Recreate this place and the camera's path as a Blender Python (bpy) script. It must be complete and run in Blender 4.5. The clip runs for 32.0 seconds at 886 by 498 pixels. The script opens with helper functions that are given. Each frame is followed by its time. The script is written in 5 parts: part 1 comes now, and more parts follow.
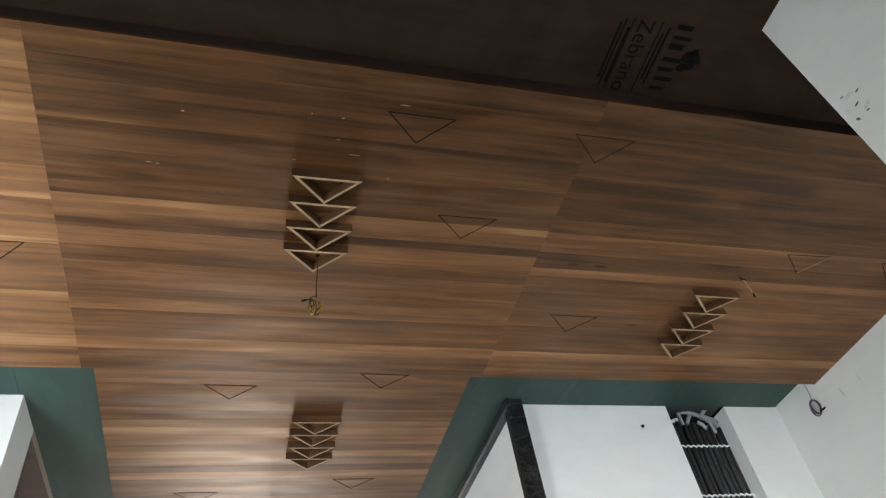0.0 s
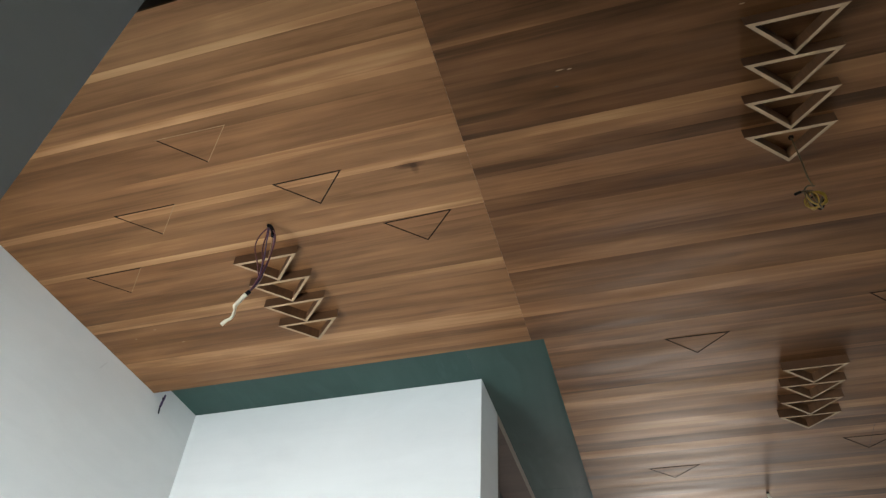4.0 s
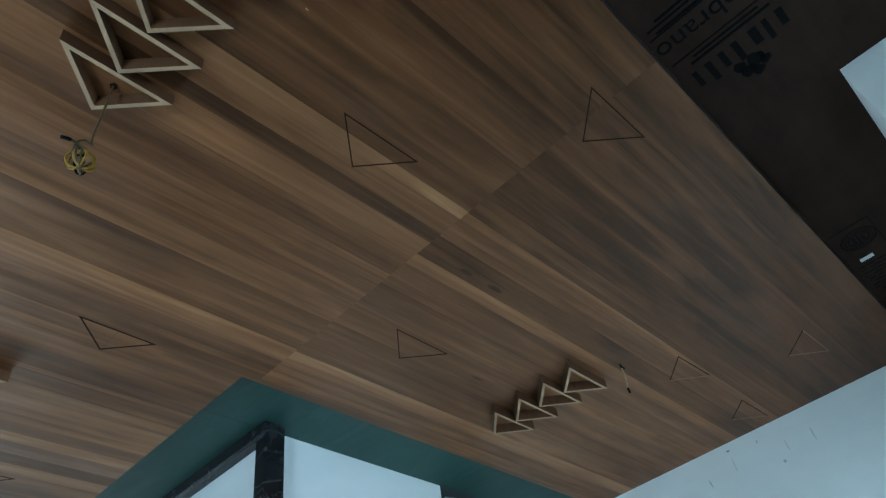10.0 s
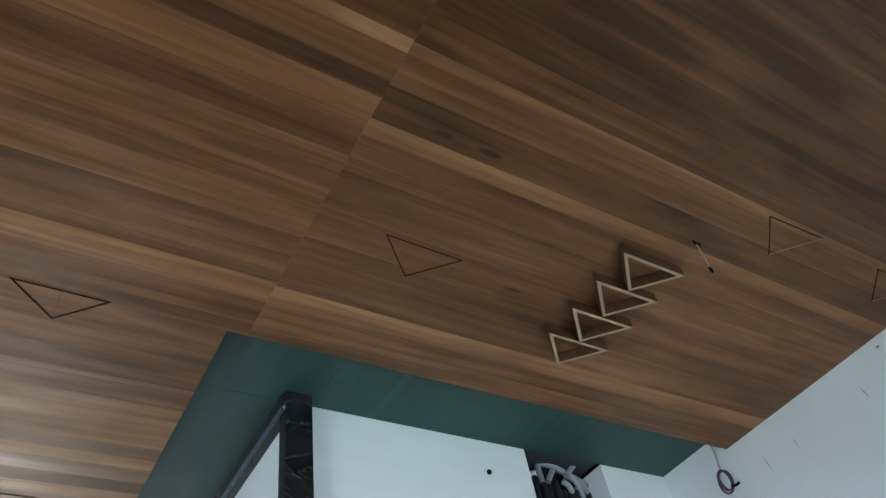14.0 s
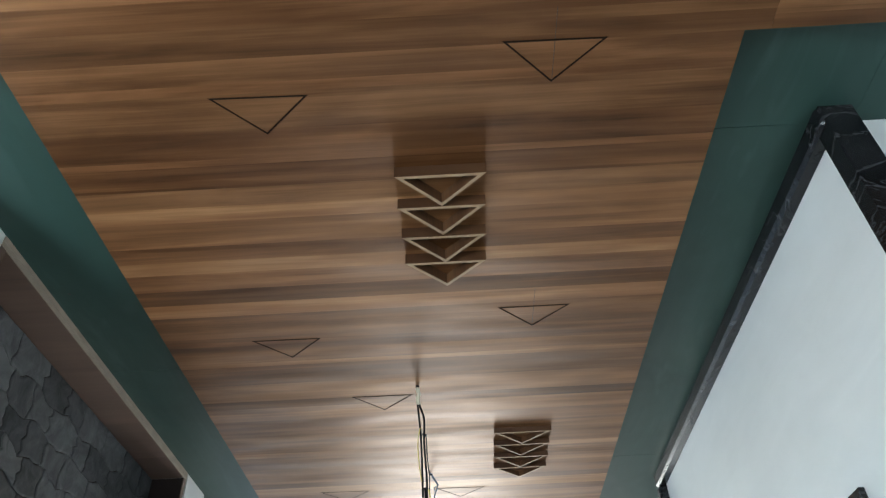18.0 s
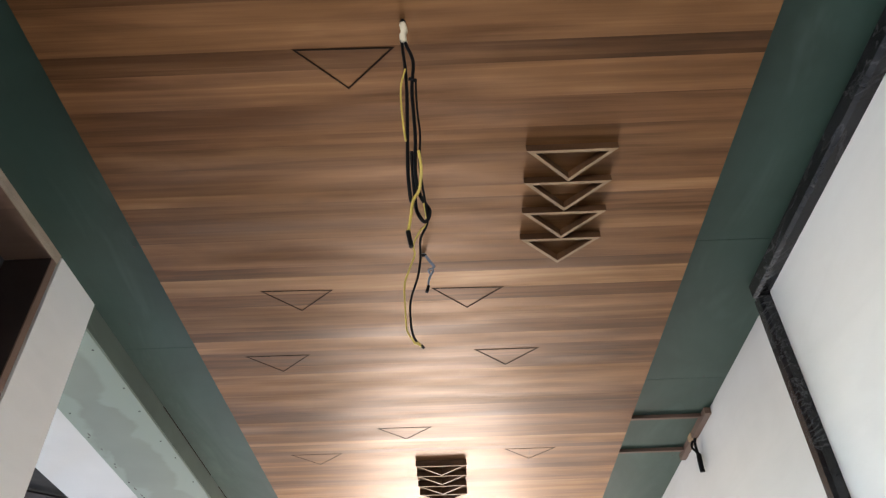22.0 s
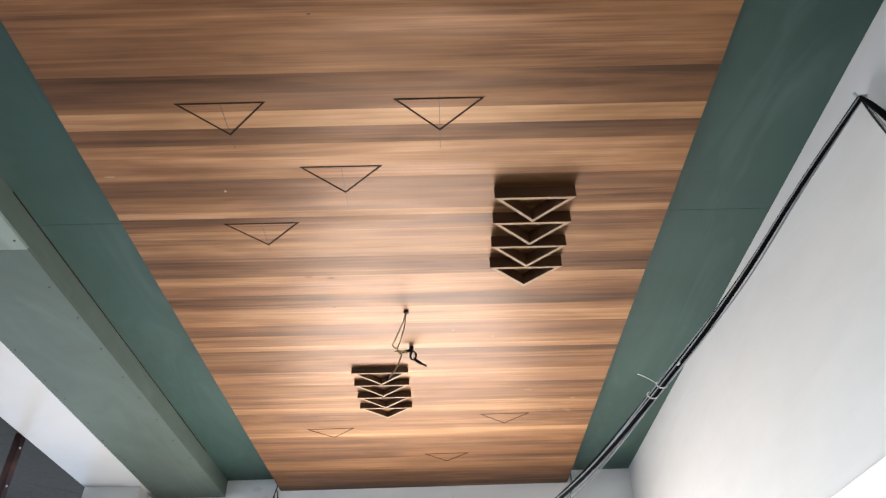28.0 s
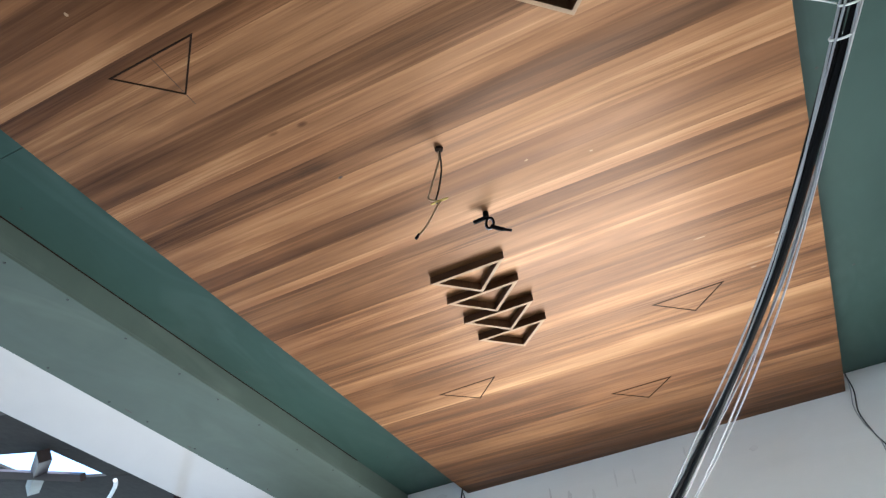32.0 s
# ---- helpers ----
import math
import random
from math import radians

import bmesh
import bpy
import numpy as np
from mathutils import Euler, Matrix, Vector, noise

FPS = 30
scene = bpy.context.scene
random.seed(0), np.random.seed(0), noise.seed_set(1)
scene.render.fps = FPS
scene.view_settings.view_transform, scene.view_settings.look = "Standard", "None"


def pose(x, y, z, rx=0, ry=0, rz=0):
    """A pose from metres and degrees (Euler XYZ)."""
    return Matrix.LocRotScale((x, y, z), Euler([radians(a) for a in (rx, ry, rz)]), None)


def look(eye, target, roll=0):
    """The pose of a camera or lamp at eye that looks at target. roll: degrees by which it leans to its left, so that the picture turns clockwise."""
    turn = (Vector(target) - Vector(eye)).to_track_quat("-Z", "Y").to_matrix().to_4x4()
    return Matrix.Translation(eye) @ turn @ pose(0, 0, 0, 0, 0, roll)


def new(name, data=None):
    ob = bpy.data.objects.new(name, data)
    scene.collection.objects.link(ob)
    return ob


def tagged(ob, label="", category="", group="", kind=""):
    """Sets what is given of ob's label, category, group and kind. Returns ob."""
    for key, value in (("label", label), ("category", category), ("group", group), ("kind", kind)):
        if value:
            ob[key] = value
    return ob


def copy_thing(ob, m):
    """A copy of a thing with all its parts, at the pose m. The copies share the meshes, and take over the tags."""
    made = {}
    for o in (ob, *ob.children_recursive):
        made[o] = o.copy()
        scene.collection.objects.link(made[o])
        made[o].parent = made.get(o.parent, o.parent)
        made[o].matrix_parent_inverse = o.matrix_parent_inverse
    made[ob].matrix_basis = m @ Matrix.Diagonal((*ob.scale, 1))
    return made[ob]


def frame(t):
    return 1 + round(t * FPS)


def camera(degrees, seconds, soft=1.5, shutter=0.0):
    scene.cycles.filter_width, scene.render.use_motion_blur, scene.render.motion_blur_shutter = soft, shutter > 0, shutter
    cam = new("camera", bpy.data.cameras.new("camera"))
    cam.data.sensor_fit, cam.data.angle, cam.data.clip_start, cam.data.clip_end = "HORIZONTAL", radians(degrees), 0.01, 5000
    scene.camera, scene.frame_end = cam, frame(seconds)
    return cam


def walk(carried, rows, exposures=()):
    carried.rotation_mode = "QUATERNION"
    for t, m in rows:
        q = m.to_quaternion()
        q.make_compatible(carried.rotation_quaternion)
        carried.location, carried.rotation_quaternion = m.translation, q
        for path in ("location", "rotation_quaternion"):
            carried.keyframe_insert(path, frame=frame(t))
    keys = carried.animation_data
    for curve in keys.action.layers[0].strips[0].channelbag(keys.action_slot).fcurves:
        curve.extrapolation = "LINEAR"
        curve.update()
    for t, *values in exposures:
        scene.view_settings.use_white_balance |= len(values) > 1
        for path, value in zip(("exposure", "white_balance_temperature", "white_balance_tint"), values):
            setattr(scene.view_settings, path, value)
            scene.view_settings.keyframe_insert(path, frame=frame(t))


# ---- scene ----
cam = camera(63.9, 32.0, soft=1.3)
PATH = [
    (0, (-0.33, -3.712, 0.942), (0.2, -2.376, 2.332), -11.32),
    (0.5, (-0.358, -3.709, 0.949), (-0.003, -2.307, 2.331), -9.89),
    (1, (-0.394, -3.659, 0.931), (-0.231, -2.226, 2.317), -7.85),
    (1.5, (-0.435, -3.671, 0.942), (-0.432, -2.214, 2.312), -5.97),
    (2, (-0.494, -3.591, 0.904), (-0.594, -2.142, 2.279), -4.56),
    (2.5, (-0.623, -3.438, 0.978), (-0.801, -1.99, 2.346), -3.3),
    (3, (-0.664, -3.326, 1.047), (-0.929, -1.882, 2.406), -1.56),
    (3.5, (-0.667, -3.16, 1.174), (-1.051, -1.764, 2.555), 1.16),
    (5.5, (-0.901, -2.543, 1.676), (-1.46, -1.293, 3.135), 7.79),
    (6, (-0.994, -2.437, 1.758), (-1.464, -1.219, 3.274), 7.54),
    (6.5, (-0.972, -2.441, 1.767), (-1.282, -1.188, 3.295), 6.54),
    (7, (-0.951, -2.417, 1.765), (-1.025, -1.162, 3.321), 3.65),
    (7.5, (-0.907, -2.404, 1.76), (-0.737, -1.177, 3.33), 0.34),
    (8, (-0.868, -2.395, 1.778), (-0.441, -1.214, 3.334), -3.56),
    (8.5, (-0.797, -2.403, 1.771), (-0.141, -1.288, 3.296), -6.08),
    (9, (-0.703, -2.402, 1.785), (0.17, -1.355, 3.248), -8.57),
    (9.5, (-0.485, -2.39, 1.755), (0.545, -1.425, 3.171), -9.84),
    (10, (-0.298, -2.387, 1.723), (0.858, -1.487, 3.084), -10.3),
    (10.5, (-0.065, -2.252, 1.718), (1.206, -1.468, 3.048), -11.73),
    (11, (0.149, -2.153, 1.721), (1.474, -1.455, 3.046), -12.68),
    (11.5, (0.408, -2.162, 1.694), (1.733, -1.483, 3.03), -13.28),
    (12, (0.661, -2.162, 1.707), (1.966, -1.466, 3.053), -13.82),
    (12.5, (0.799, -2.162, 1.69), (2.064, -1.412, 3.044), -13.77),
    (13, (0.825, -2.16, 1.692), (2.026, -1.334, 3.062), -13.64),
    (13.5, (0.71, -2.065, 1.729), (1.804, -1.157, 3.136), -14.3),
    (14, (0.593, -2.042, 1.724), (1.464, -0.985, 3.182), -12.58),
    (14.5, (0.49, -2.023, 1.79), (1.15, -0.834, 3.256), -10.35),
    (15, (0.406, -2.01, 1.808), (0.873, -0.737, 3.279), -8.73),
    (15.5, (0.369, -1.974, 1.798), (0.651, -0.641, 3.262), -6.43),
    (17.5, (0.219, -1.441, 1.65), (0.215, 0.026, 3.009), -2.92),
    (18, (0.233, -1.24, 1.708), (0.204, 0.271, 3.018), -2.31),
    (18.5, (0.258, -1.035, 1.647), (0.221, 0.48, 2.952), -1.65),
    (19, (0.258, -0.773, 1.659), (0.216, 0.749, 2.957), -1.46),
    (19.5, (0.213, -0.49, 1.675), (0.178, 1.029, 2.975), -1.78),
    (20, (0.213, -0.223, 1.671), (0.174, 1.295, 2.972), -1.77),
    (20.5, (0.235, 0.04, 1.691), (0.191, 1.556, 2.994), -1.56),
    (21, (0.229, 0.299, 1.667), (0.18, 1.816, 2.969), -1.27),
    (21.5, (0.147, 0.581, 1.69), (0.114, 2.101, 2.989), -1.48),
    (22, (0.134, 0.821, 1.675), (0.108, 2.347, 2.967), -1.46),
    (22.5, (0.182, 1.1, 1.693), (0.161, 2.627, 2.984), -1.45),
    (23, (0.21, 1.38, 1.665), (0.191, 2.916, 2.946), -0.98),
    (23.5, (0.152, 1.719, 1.679), (0.149, 3.265, 2.947), -1.15),
    (24, (0.108, 2.064, 1.683), (0.13, 3.616, 2.945), -1.8),
    (24.5, (0.151, 2.43, 1.675), (0.178, 3.984, 2.934), -1.87),
    (25, (0.192, 2.773, 1.663), (0.207, 4.327, 2.923), -1.62),
    (25.5, (0.142, 3.155, 1.684), (0.166, 4.708, 2.943), -1.83),
    (27.5, (0.215, 4.433, 1.686), (0.203, 6.016, 2.908), -1.08),
    (28, (0.212, 4.722, 1.676), (0.205, 6.323, 2.876), -1.09),
    (28.5, (0.264, 5.032, 1.696), (0.247, 6.648, 2.875), -0.86),
    (29, (0.316, 5.329, 1.717), (0.278, 6.952, 2.886), -0.13),
    (29.5, (0.316, 5.633, 1.74), (0.256, 7.254, 2.91), 0.27),
    (30, (0.329, 5.872, 1.682), (0.245, 7.465, 2.887), -1.43),
    (30.5, (0.466, 6.039, 1.735), (0.245, 7.62, 2.94), -1.05),
    (31, (0.603, 6.157, 1.731), (0.238, 7.689, 2.964), -1.52),
    (31.5, (0.661, 6.258, 1.725), (0.165, 7.718, 2.999), -2.11),
    (32, (0.638, 6.346, 1.762), (0.027, 7.728, 3.073), -4.51),
]
EXPOSURES = [
    (0, 3.61, 6430, 4),
    (1, 3.49, 6620, 7.6),
    (2, 3.35, 6810, 11.3),
    (3, 3.11, 6720, 9),
    (6, 3.01, 5020, -13.5),
    (7, 3.14, 4840, -15.4),
    (8, 3.32, 4830, -13.8),
    (9, 3.37, 4530, -10),
    (10, 3.36, 4730, -14.7),
    (11, 3.63, 6680, 7),
    (12, 3.60, 6930, 13.5),
    (13, 3.59, 6990, 14.4),
    (14, 3.41, 5480, -4.7),
    (15, 3.38, 5020, -17.8),
    (18, 3.64, 5810, -1.7),
    (19, 3.68, 6190, 0.9),
    (20, 3.76, 6420, 2.8),
    (21, 3.79, 6520, 6.1),
    (22, 3.74, 6720, 9.5),
    (23, 3.62, 6870, 11.9),
    (24, 3.49, 6870, 11.5),
    (25, 3.35, 6960, 11.7),
    (28, 3.29, 6170, 7.9),
    (29, 3.22, 6290, 9.8),
    (30, 3.17, 6340, 10.9),
    (31, 3.16, 6050, 8),
    (32, 3.11, 5590, 2.2),
]
walk(cam, [(t, look(eye, target, roll)) for t, eye, target, roll in PATH], EXPOSURES)

# ---- light ----
SUN_HEIGHT, SUN_TURN = radians(48), radians(150)
world = bpy.data.worlds.new("daylight")
scene.world = world
world.use_nodes = True
sky = world.node_tree.nodes.new("ShaderNodeTexSky")
sky.sky_type, sky.sun_disc, sky.sun_elevation, sky.sun_rotation = "NISHITA", False, SUN_HEIGHT, SUN_TURN
world.node_tree.links.new(sky.outputs[0], world.node_tree.nodes["Background"].inputs[0])
world.node_tree.nodes["Background"].inputs[1].default_value = 0.11


def lamp(name, kind, energy, m, size=(1, 1), colour=(1, 1, 1)):
    data = bpy.data.lights.new(name, kind)
    data.energy, data.color = energy, colour
    if kind == "AREA":
        data.shape, data.size, data.size_y = "RECTANGLE", *size
    ob = new(name, data)
    ob.matrix_world = m
    return ob


sun = lamp("sun", "SUN", 1.5, pose(0, 0, 20, 42, 0, 60), colour=(1.0, 0.95, 0.88))
sun.data.angle = radians(10)
# daylight standing in the doorway of the end wall and the long left windows
lamp("door_daylight", "AREA", 35, look((-0.15, 10.60, 1.22), (-0.15, 0, 1.22)), (2.0, 2.36), (1.0, 0.90, 0.82))
lamp("window_daylight", "AREA", 0.2, look((-2.72, 6.9, 1.5), (5, 6.9, 1.5)), (6.4, 1.9), (0.98, 0.98, 1.0))
# three fill lamps behind the hall, in added openings that stay out of sight
lamp("back_fill", "AREA", 2.5, look((0.15, -8.42, 1.4), (0.15, 0, 1.4)), (4.2, 2.4), (0.97, 0.985, 1.0))
lamp("right_fill", "AREA", 5.0, look((3.29, -2.70, 1.25), (3.29, 0, 0.55)), (1.1, 2.0), (0.92, 0.96, 1.0))
lamp("left_fill", "AREA", 20.3, look((-2.93, -2.61, 1.25), (-1.80, 0, 0.55)), (1.0, 2.0), (0.92, 0.96, 1.0))


# ---- materials ----
class Nodes:
    """A material's node tree with short calls for the nodes that the surfaces share."""

    def __init__(self, name):
        self.mat = bpy.data.materials.new(name)
        self.mat.use_nodes = True
        self.tree = self.mat.node_tree
        self.bsdf = self.tree.nodes["Principled BSDF"]
        self.coord = self.add("ShaderNodeTexCoord").outputs["Object"]

    def add(self, kind):
        return self.tree.nodes.new(kind)

    def link(self, a, b):
        self.tree.links.new(a, b)

    def put(self, node_input, value):
        if isinstance(value, bpy.types.NodeSocket):
            self.link(value, node_input)
        else:
            node_input.default_value = value

    def math(self, op, a, b=0.0, c=0.0, clamp=False):
        n = self.add("ShaderNodeMath")
        n.operation, n.use_clamp = op, clamp
        for k, v in enumerate((a, b, c)):
            self.put(n.inputs[k], v)
        return n.outputs[0]

    def scaled(self, vec, s, offset=(0, 0, 0)):
        n = self.add("ShaderNodeVectorMath")
        n.operation = "MULTIPLY_ADD"
        self.put(n.inputs[0], vec)
        n.inputs[1].default_value = s
        self.put(n.inputs[2], offset)
        return n.outputs[0]

    def noise(self, vec, scale=1.0, detail=3.0, rough=0.55, warp=0.0):
        n = self.add("ShaderNodeTexNoise")
        self.link(vec, n.inputs["Vector"])
        for key, v in (("Scale", scale), ("Detail", detail), ("Roughness", rough), ("Distortion", warp)):
            n.inputs[key].default_value = v
        return n.outputs[0]

    def ramp(self, fac, stops):
        n = self.add("ShaderNodeValToRGB")
        self.put(n.inputs[0], fac)
        while len(n.color_ramp.elements) < len(stops):
            n.color_ramp.elements.new(0.5)
        for e, (at, c) in zip(n.color_ramp.elements, stops):
            e.position, e.color = at, (*c, 1) if len(c) == 3 else (c[0],) * 3 + (1,)
        return n.outputs[0]

    def mix(self, fac, a, b, kind="MIX"):
        n = self.add("ShaderNodeMix")
        n.data_type, n.blend_type = "RGBA", kind
        self.put(n.inputs[0], fac)
        for k, v in ((6, a), (7, b)):
            self.put(n.inputs[k], (*v, 1) if isinstance(v, tuple) and len(v) == 3 else v)
        return n.outputs[2]

    def bump(self, height, strength=0.2, distance=0.01):
        n = self.add("ShaderNodeBump")
        n.inputs["Strength"].default_value, n.inputs["Distance"].default_value = strength, distance
        self.link(height, n.inputs["Height"])
        self.link(n.outputs[0], self.bsdf.inputs["Normal"])

    def done(self, colour, rough, metal=0.0, spec=0.5, coat=0.0):
        for key, v in (("Base Color", colour), ("Roughness", rough), ("Metallic", metal), ("Specular IOR Level", spec), ("Coat Weight", coat)):
            self.put(self.bsdf.inputs[key], (*v, 1) if isinstance(v, tuple) and len(v) == 3 else v)
        return self.mat


def plain(name, colour, rough=0.6, metal=0.0, spread=0.15, scale=8.0, spec=0.5):
    """A surface of one colour with soft stains and a finer grain."""
    n = Nodes(name)
    big, fine = n.noise(n.coord, scale * 0.25, 2), n.noise(n.coord, scale * 6, 4)
    tone = n.math("ADD", n.math("MULTIPLY", big, 0.65), n.math("MULTIPLY", fine, 0.35))
    dark, light = tuple(c * (1 - spread) for c in colour), tuple(min(1, c * (1 + spread)) for c in colour)
    n.bump(fine, 0.08, 0.003)
    return n.done(n.ramp(tone, [(0.3, dark), (0.7, light)]), n.ramp(big, [(0.3, (rough * 0.85,)), (0.7, (min(1, rough * 1.15),))]), metal, spec)


KNOTS = [(-1.452, -1.288, 0.075, 0.022, 0.30), (-1.435, -1.262, 0.020, 0.035, 0.22), (-0.44, 7.488, 0.022, 0.009, 0.24), (-0.335, 7.500, 0.022, 0.010, 0.34), (2.08, -0.60, 0.05, 0.012, 0.25), (0.105, 5.84, 0.045, 0.013, 0.28), (1.645, -1.106, 0.055, 0.014, 0.40), (1.470, -1.108, 0.040, 0.010, 0.28)]


def banded_wood(name, ramp_stops, rough=0.3, rows=7.0, gloss=0.5, island=True, planks=False):
    """Laminated veneer: planks along x of uneven width, a crisp edge and a soft gradient to each, fine grain, smoky marks."""
    n = Nodes(name)
    sep = n.add("ShaderNodeSeparateXYZ")
    n.link(n.coord, sep.inputs[0])
    x, y = sep.outputs[0], sep.outputs[1]
    shift = n.math("MULTIPLY", n.add("ShaderNodeNewGeometry").outputs["Random Per Island"], 41.0) if island else 3.7
    comb = n.add("ShaderNodeCombineXYZ")
    n.put(comb.inputs[0], x), n.put(comb.inputs[1], n.math("ADD", y, shift)), n.put(comb.inputs[2], shift)
    p = comb.outputs[0]
    wave = n.math("MULTIPLY", n.noise(n.scaled(p, (0.9, 2.0, 1.0)), 1.0, 2), 0.05)
    wide = n.math("MULTIPLY", n.noise(n.scaled(p, (0.0, 2.3, 1.0)), 1.0, 3), 3.4)
    v = n.math("ADD", n.math("MULTIPLY", n.math("ADD", n.math("ADD", y, shift), wave), rows), wide)
    row = n.math("FLOOR", v)
    part_of = n.math("SUBTRACT", v, row)
    white = n.add("ShaderNodeTexWhiteNoise")
    white.noise_dimensions = "1D"
    n.link(row, white.inputs["W"])
    value = white.outputs["Value"]
    flip = n.add("ShaderNodeSeparateColor")
    n.link(white.outputs["Color"], flip.inputs[0])
    lean = n.math("MULTIPLY", n.math("SUBTRACT", flip.outputs[1], 0.35), n.math("SUBTRACT", part_of, 0.5))
    streak = n.noise(n.scaled(p, (0.55, 22.0, 1.0)), 1.0, 4, 0.6, 0.4)
    grain = n.noise(n.scaled(p, (2.2, 190.0, 1.0)), 1.0, 3, 0.6)
    smoke = n.noise(n.scaled(p, (1.3, 5.0, 1.0)), 1.0, 3, 0.5, 0.8)
    hue = 0.5
    if not planks:
        tone = n.math("MULTIPLY", value, 0.42)
        tone = n.math("MULTIPLY_ADD", lean, 0.55, tone)
        tone = n.math("MULTIPLY_ADD", n.math("SUBTRACT", streak, 0.5), 0.85, tone)
        tone = n.math("MULTIPLY_ADD", n.math("SUBTRACT", grain, 0.5), 0.20, tone)
        tone = n.math("MULTIPLY_ADD", n.math("SUBTRACT", smoke, 0.5), 0.55, tone)
        tone = n.math("ADD", tone, 0.27, clamp=True)
    else:
        told = n.add("ShaderNodeAttribute")
        told.attribute_name = "tone"
        island_value = n.add("ShaderNodeNewGeometry").outputs["Random Per Island"]
        hue = n.math("FRACT", n.math("MULTIPLY", island_value, 7.31))
        thin = n.noise(n.scaled(p, (1.1, 50.0, 1.0)), 1.0, 4, 0.55, 1.2)
        lively = n.ramp(n.noise(n.scaled(p, (0.5, 3.2, 1.0)), 1.0, 2), [(0.40, (0.12,)), (0.66, (1.0,))])
        ripple = n.noise(n.scaled(p, (0.75, 9.0, 1.0)), 1.0, 4, 0.6, 1.6)
        drawn = n.noise(n.scaled(p, (0.62, 15.0, 1.0)), 1.0, 4, 0.5, 1.2)
        strip = n.math("FLOOR", n.math("ADD", n.math("MULTIPLY", n.math("ADD", n.math("ADD", y, shift), n.math("MULTIPLY", wave, 0.10)), 30.0), n.math("MULTIPLY", wide, 1.4)))
        lot = n.add("ShaderNodeTexWhiteNoise")
        lot.noise_dimensions = "1D"
        n.link(strip, lot.inputs["W"])
        figured = n.ramp(n.math("MULTIPLY_ADD", y, 0.1, 0.0), [(0.45, (0.58,)), (0.80, (0.95,))])
        lively = n.math("MULTIPLY", lively, n.ramp(n.math("MULTIPLY_ADD", y, 0.07, 0.2), [(0.2, (0.20,)), (0.6, (0.5,)), (0.85, (1.0,))]))
        hairs = n.ramp(n.noise(n.scaled(p, (0.30, 46.0, 1.0)), 1.0, 3, 0.6, 0.5), [(0.455, (0.0,)), (0.485, (1.0,)), (0.515, (0.0,))])
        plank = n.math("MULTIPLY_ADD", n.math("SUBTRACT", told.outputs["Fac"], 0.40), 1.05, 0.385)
        tone = n.math("MULTIPLY_ADD", n.math("SUBTRACT", drawn, 0.5), figured, plank)
        tone = n.math("MULTIPLY_ADD", n.math("SUBTRACT", lot.outputs["Value"], 0.5), 0.10, tone)
        tone = n.math("MULTIPLY_ADD", n.math("SUBTRACT", ripple, 0.5), 0.40, tone)
        tone = n.math("MULTIPLY_ADD", n.math("MULTIPLY", n.math("SUBTRACT", thin, 0.5), lively), 0.92, tone)
        tone = n.math("MULTIPLY_ADD", n.math("SUBTRACT", grain, 0.5), 0.11, tone)
        tone = n.math("MULTIPLY_ADD", n.math("SUBTRACT", smoke, 0.5), 0.52, tone)
        tone = n.math("MULTIPLY_ADD", n.math("MULTIPLY", hairs, lively), -0.20, tone)
        ragged = n.math("MULTIPLY", n.math("SUBTRACT", ripple, 0.5), 1.3)
        for cx, cy, wide, high, deep in KNOTS:
            dx, dy = n.math("DIVIDE", n.math("SUBTRACT", x, cx), wide), n.math("DIVIDE", n.math("SUBTRACT", y, cy), high)
            far = n.math("ADD", n.math("SQRT", n.math("ADD", n.math("MULTIPLY", dx, dx), n.math("MULTIPLY", dy, dy))), ragged)
            tone = n.math("SUBTRACT", tone, n.ramp(far, [(0.25, (deep,)), (1.0, (0.0,))]))
        tone = n.math("MAXIMUM", n.math("MINIMUM", tone, 1.0), 0.0)
    knots = n.add("ShaderNodeTexVoronoi")
    n.link(n.scaled(p, (1.3, 2.6, 1.0)), knots.inputs["Vector"])
    knots.inputs["Scale"].default_value = 0.9
    spot = n.ramp(knots.outputs["Distance"], [(0.015, (0.55, 0.55, 0.55)), (0.07, (1, 1, 1))])
    tint = n.mix(hue, (1.025, 0.985, 0.965), (0.98, 1.015, 1.03))
    colour = n.mix(1.0, n.mix(0.8, n.ramp(tone, ramp_stops), spot, "MULTIPLY"), tint, "MULTIPLY")
    r = n.math("MULTIPLY_ADD", streak, 0.16, rough - 0.08)
    if not planks:
        n.bump(n.math("ADD", n.math("MULTIPLY", grain, 0.4), streak), 0.16, 0.004)
    else:
        buckle = n.noise(n.scaled(n.coord, (1.3, 5.0, 1.0)), 1.0, 1, 0.45)
        n.bump(n.math("ADD", n.math("ADD", n.math("MULTIPLY", grain, 0.3), n.math("MULTIPLY", drawn, 0.5)), n.math("MULTIPLY", buckle, 20.0)), 0.16, 0.005)
        sheen = n.ramp(tone, [(0.0, (0.40, 0.19, 0.080)), (0.35, (0.68, 0.355, 0.165)), (0.65, (0.94, 0.55, 0.28)), (1.0, (1.0, 0.72, 0.44))])
        n.link(sheen, n.bsdf.inputs["Specular Tint"])
        n.bsdf.inputs["Coat Roughness"].default_value = 0.30
        n.link(n.tree.nodes["Bump"].outputs[0], n.bsdf.inputs["Coat Normal"])
        r = n.math("MULTIPLY_ADD", drawn, 0.14, n.math("MULTIPLY_ADD", hue, 0.07, rough - 0.105))
        across = n.add("ShaderNodeCombineXYZ")
        across.inputs[1].default_value = 1.0
        n.link(across.outputs[0], n.bsdf.inputs["Tangent"])
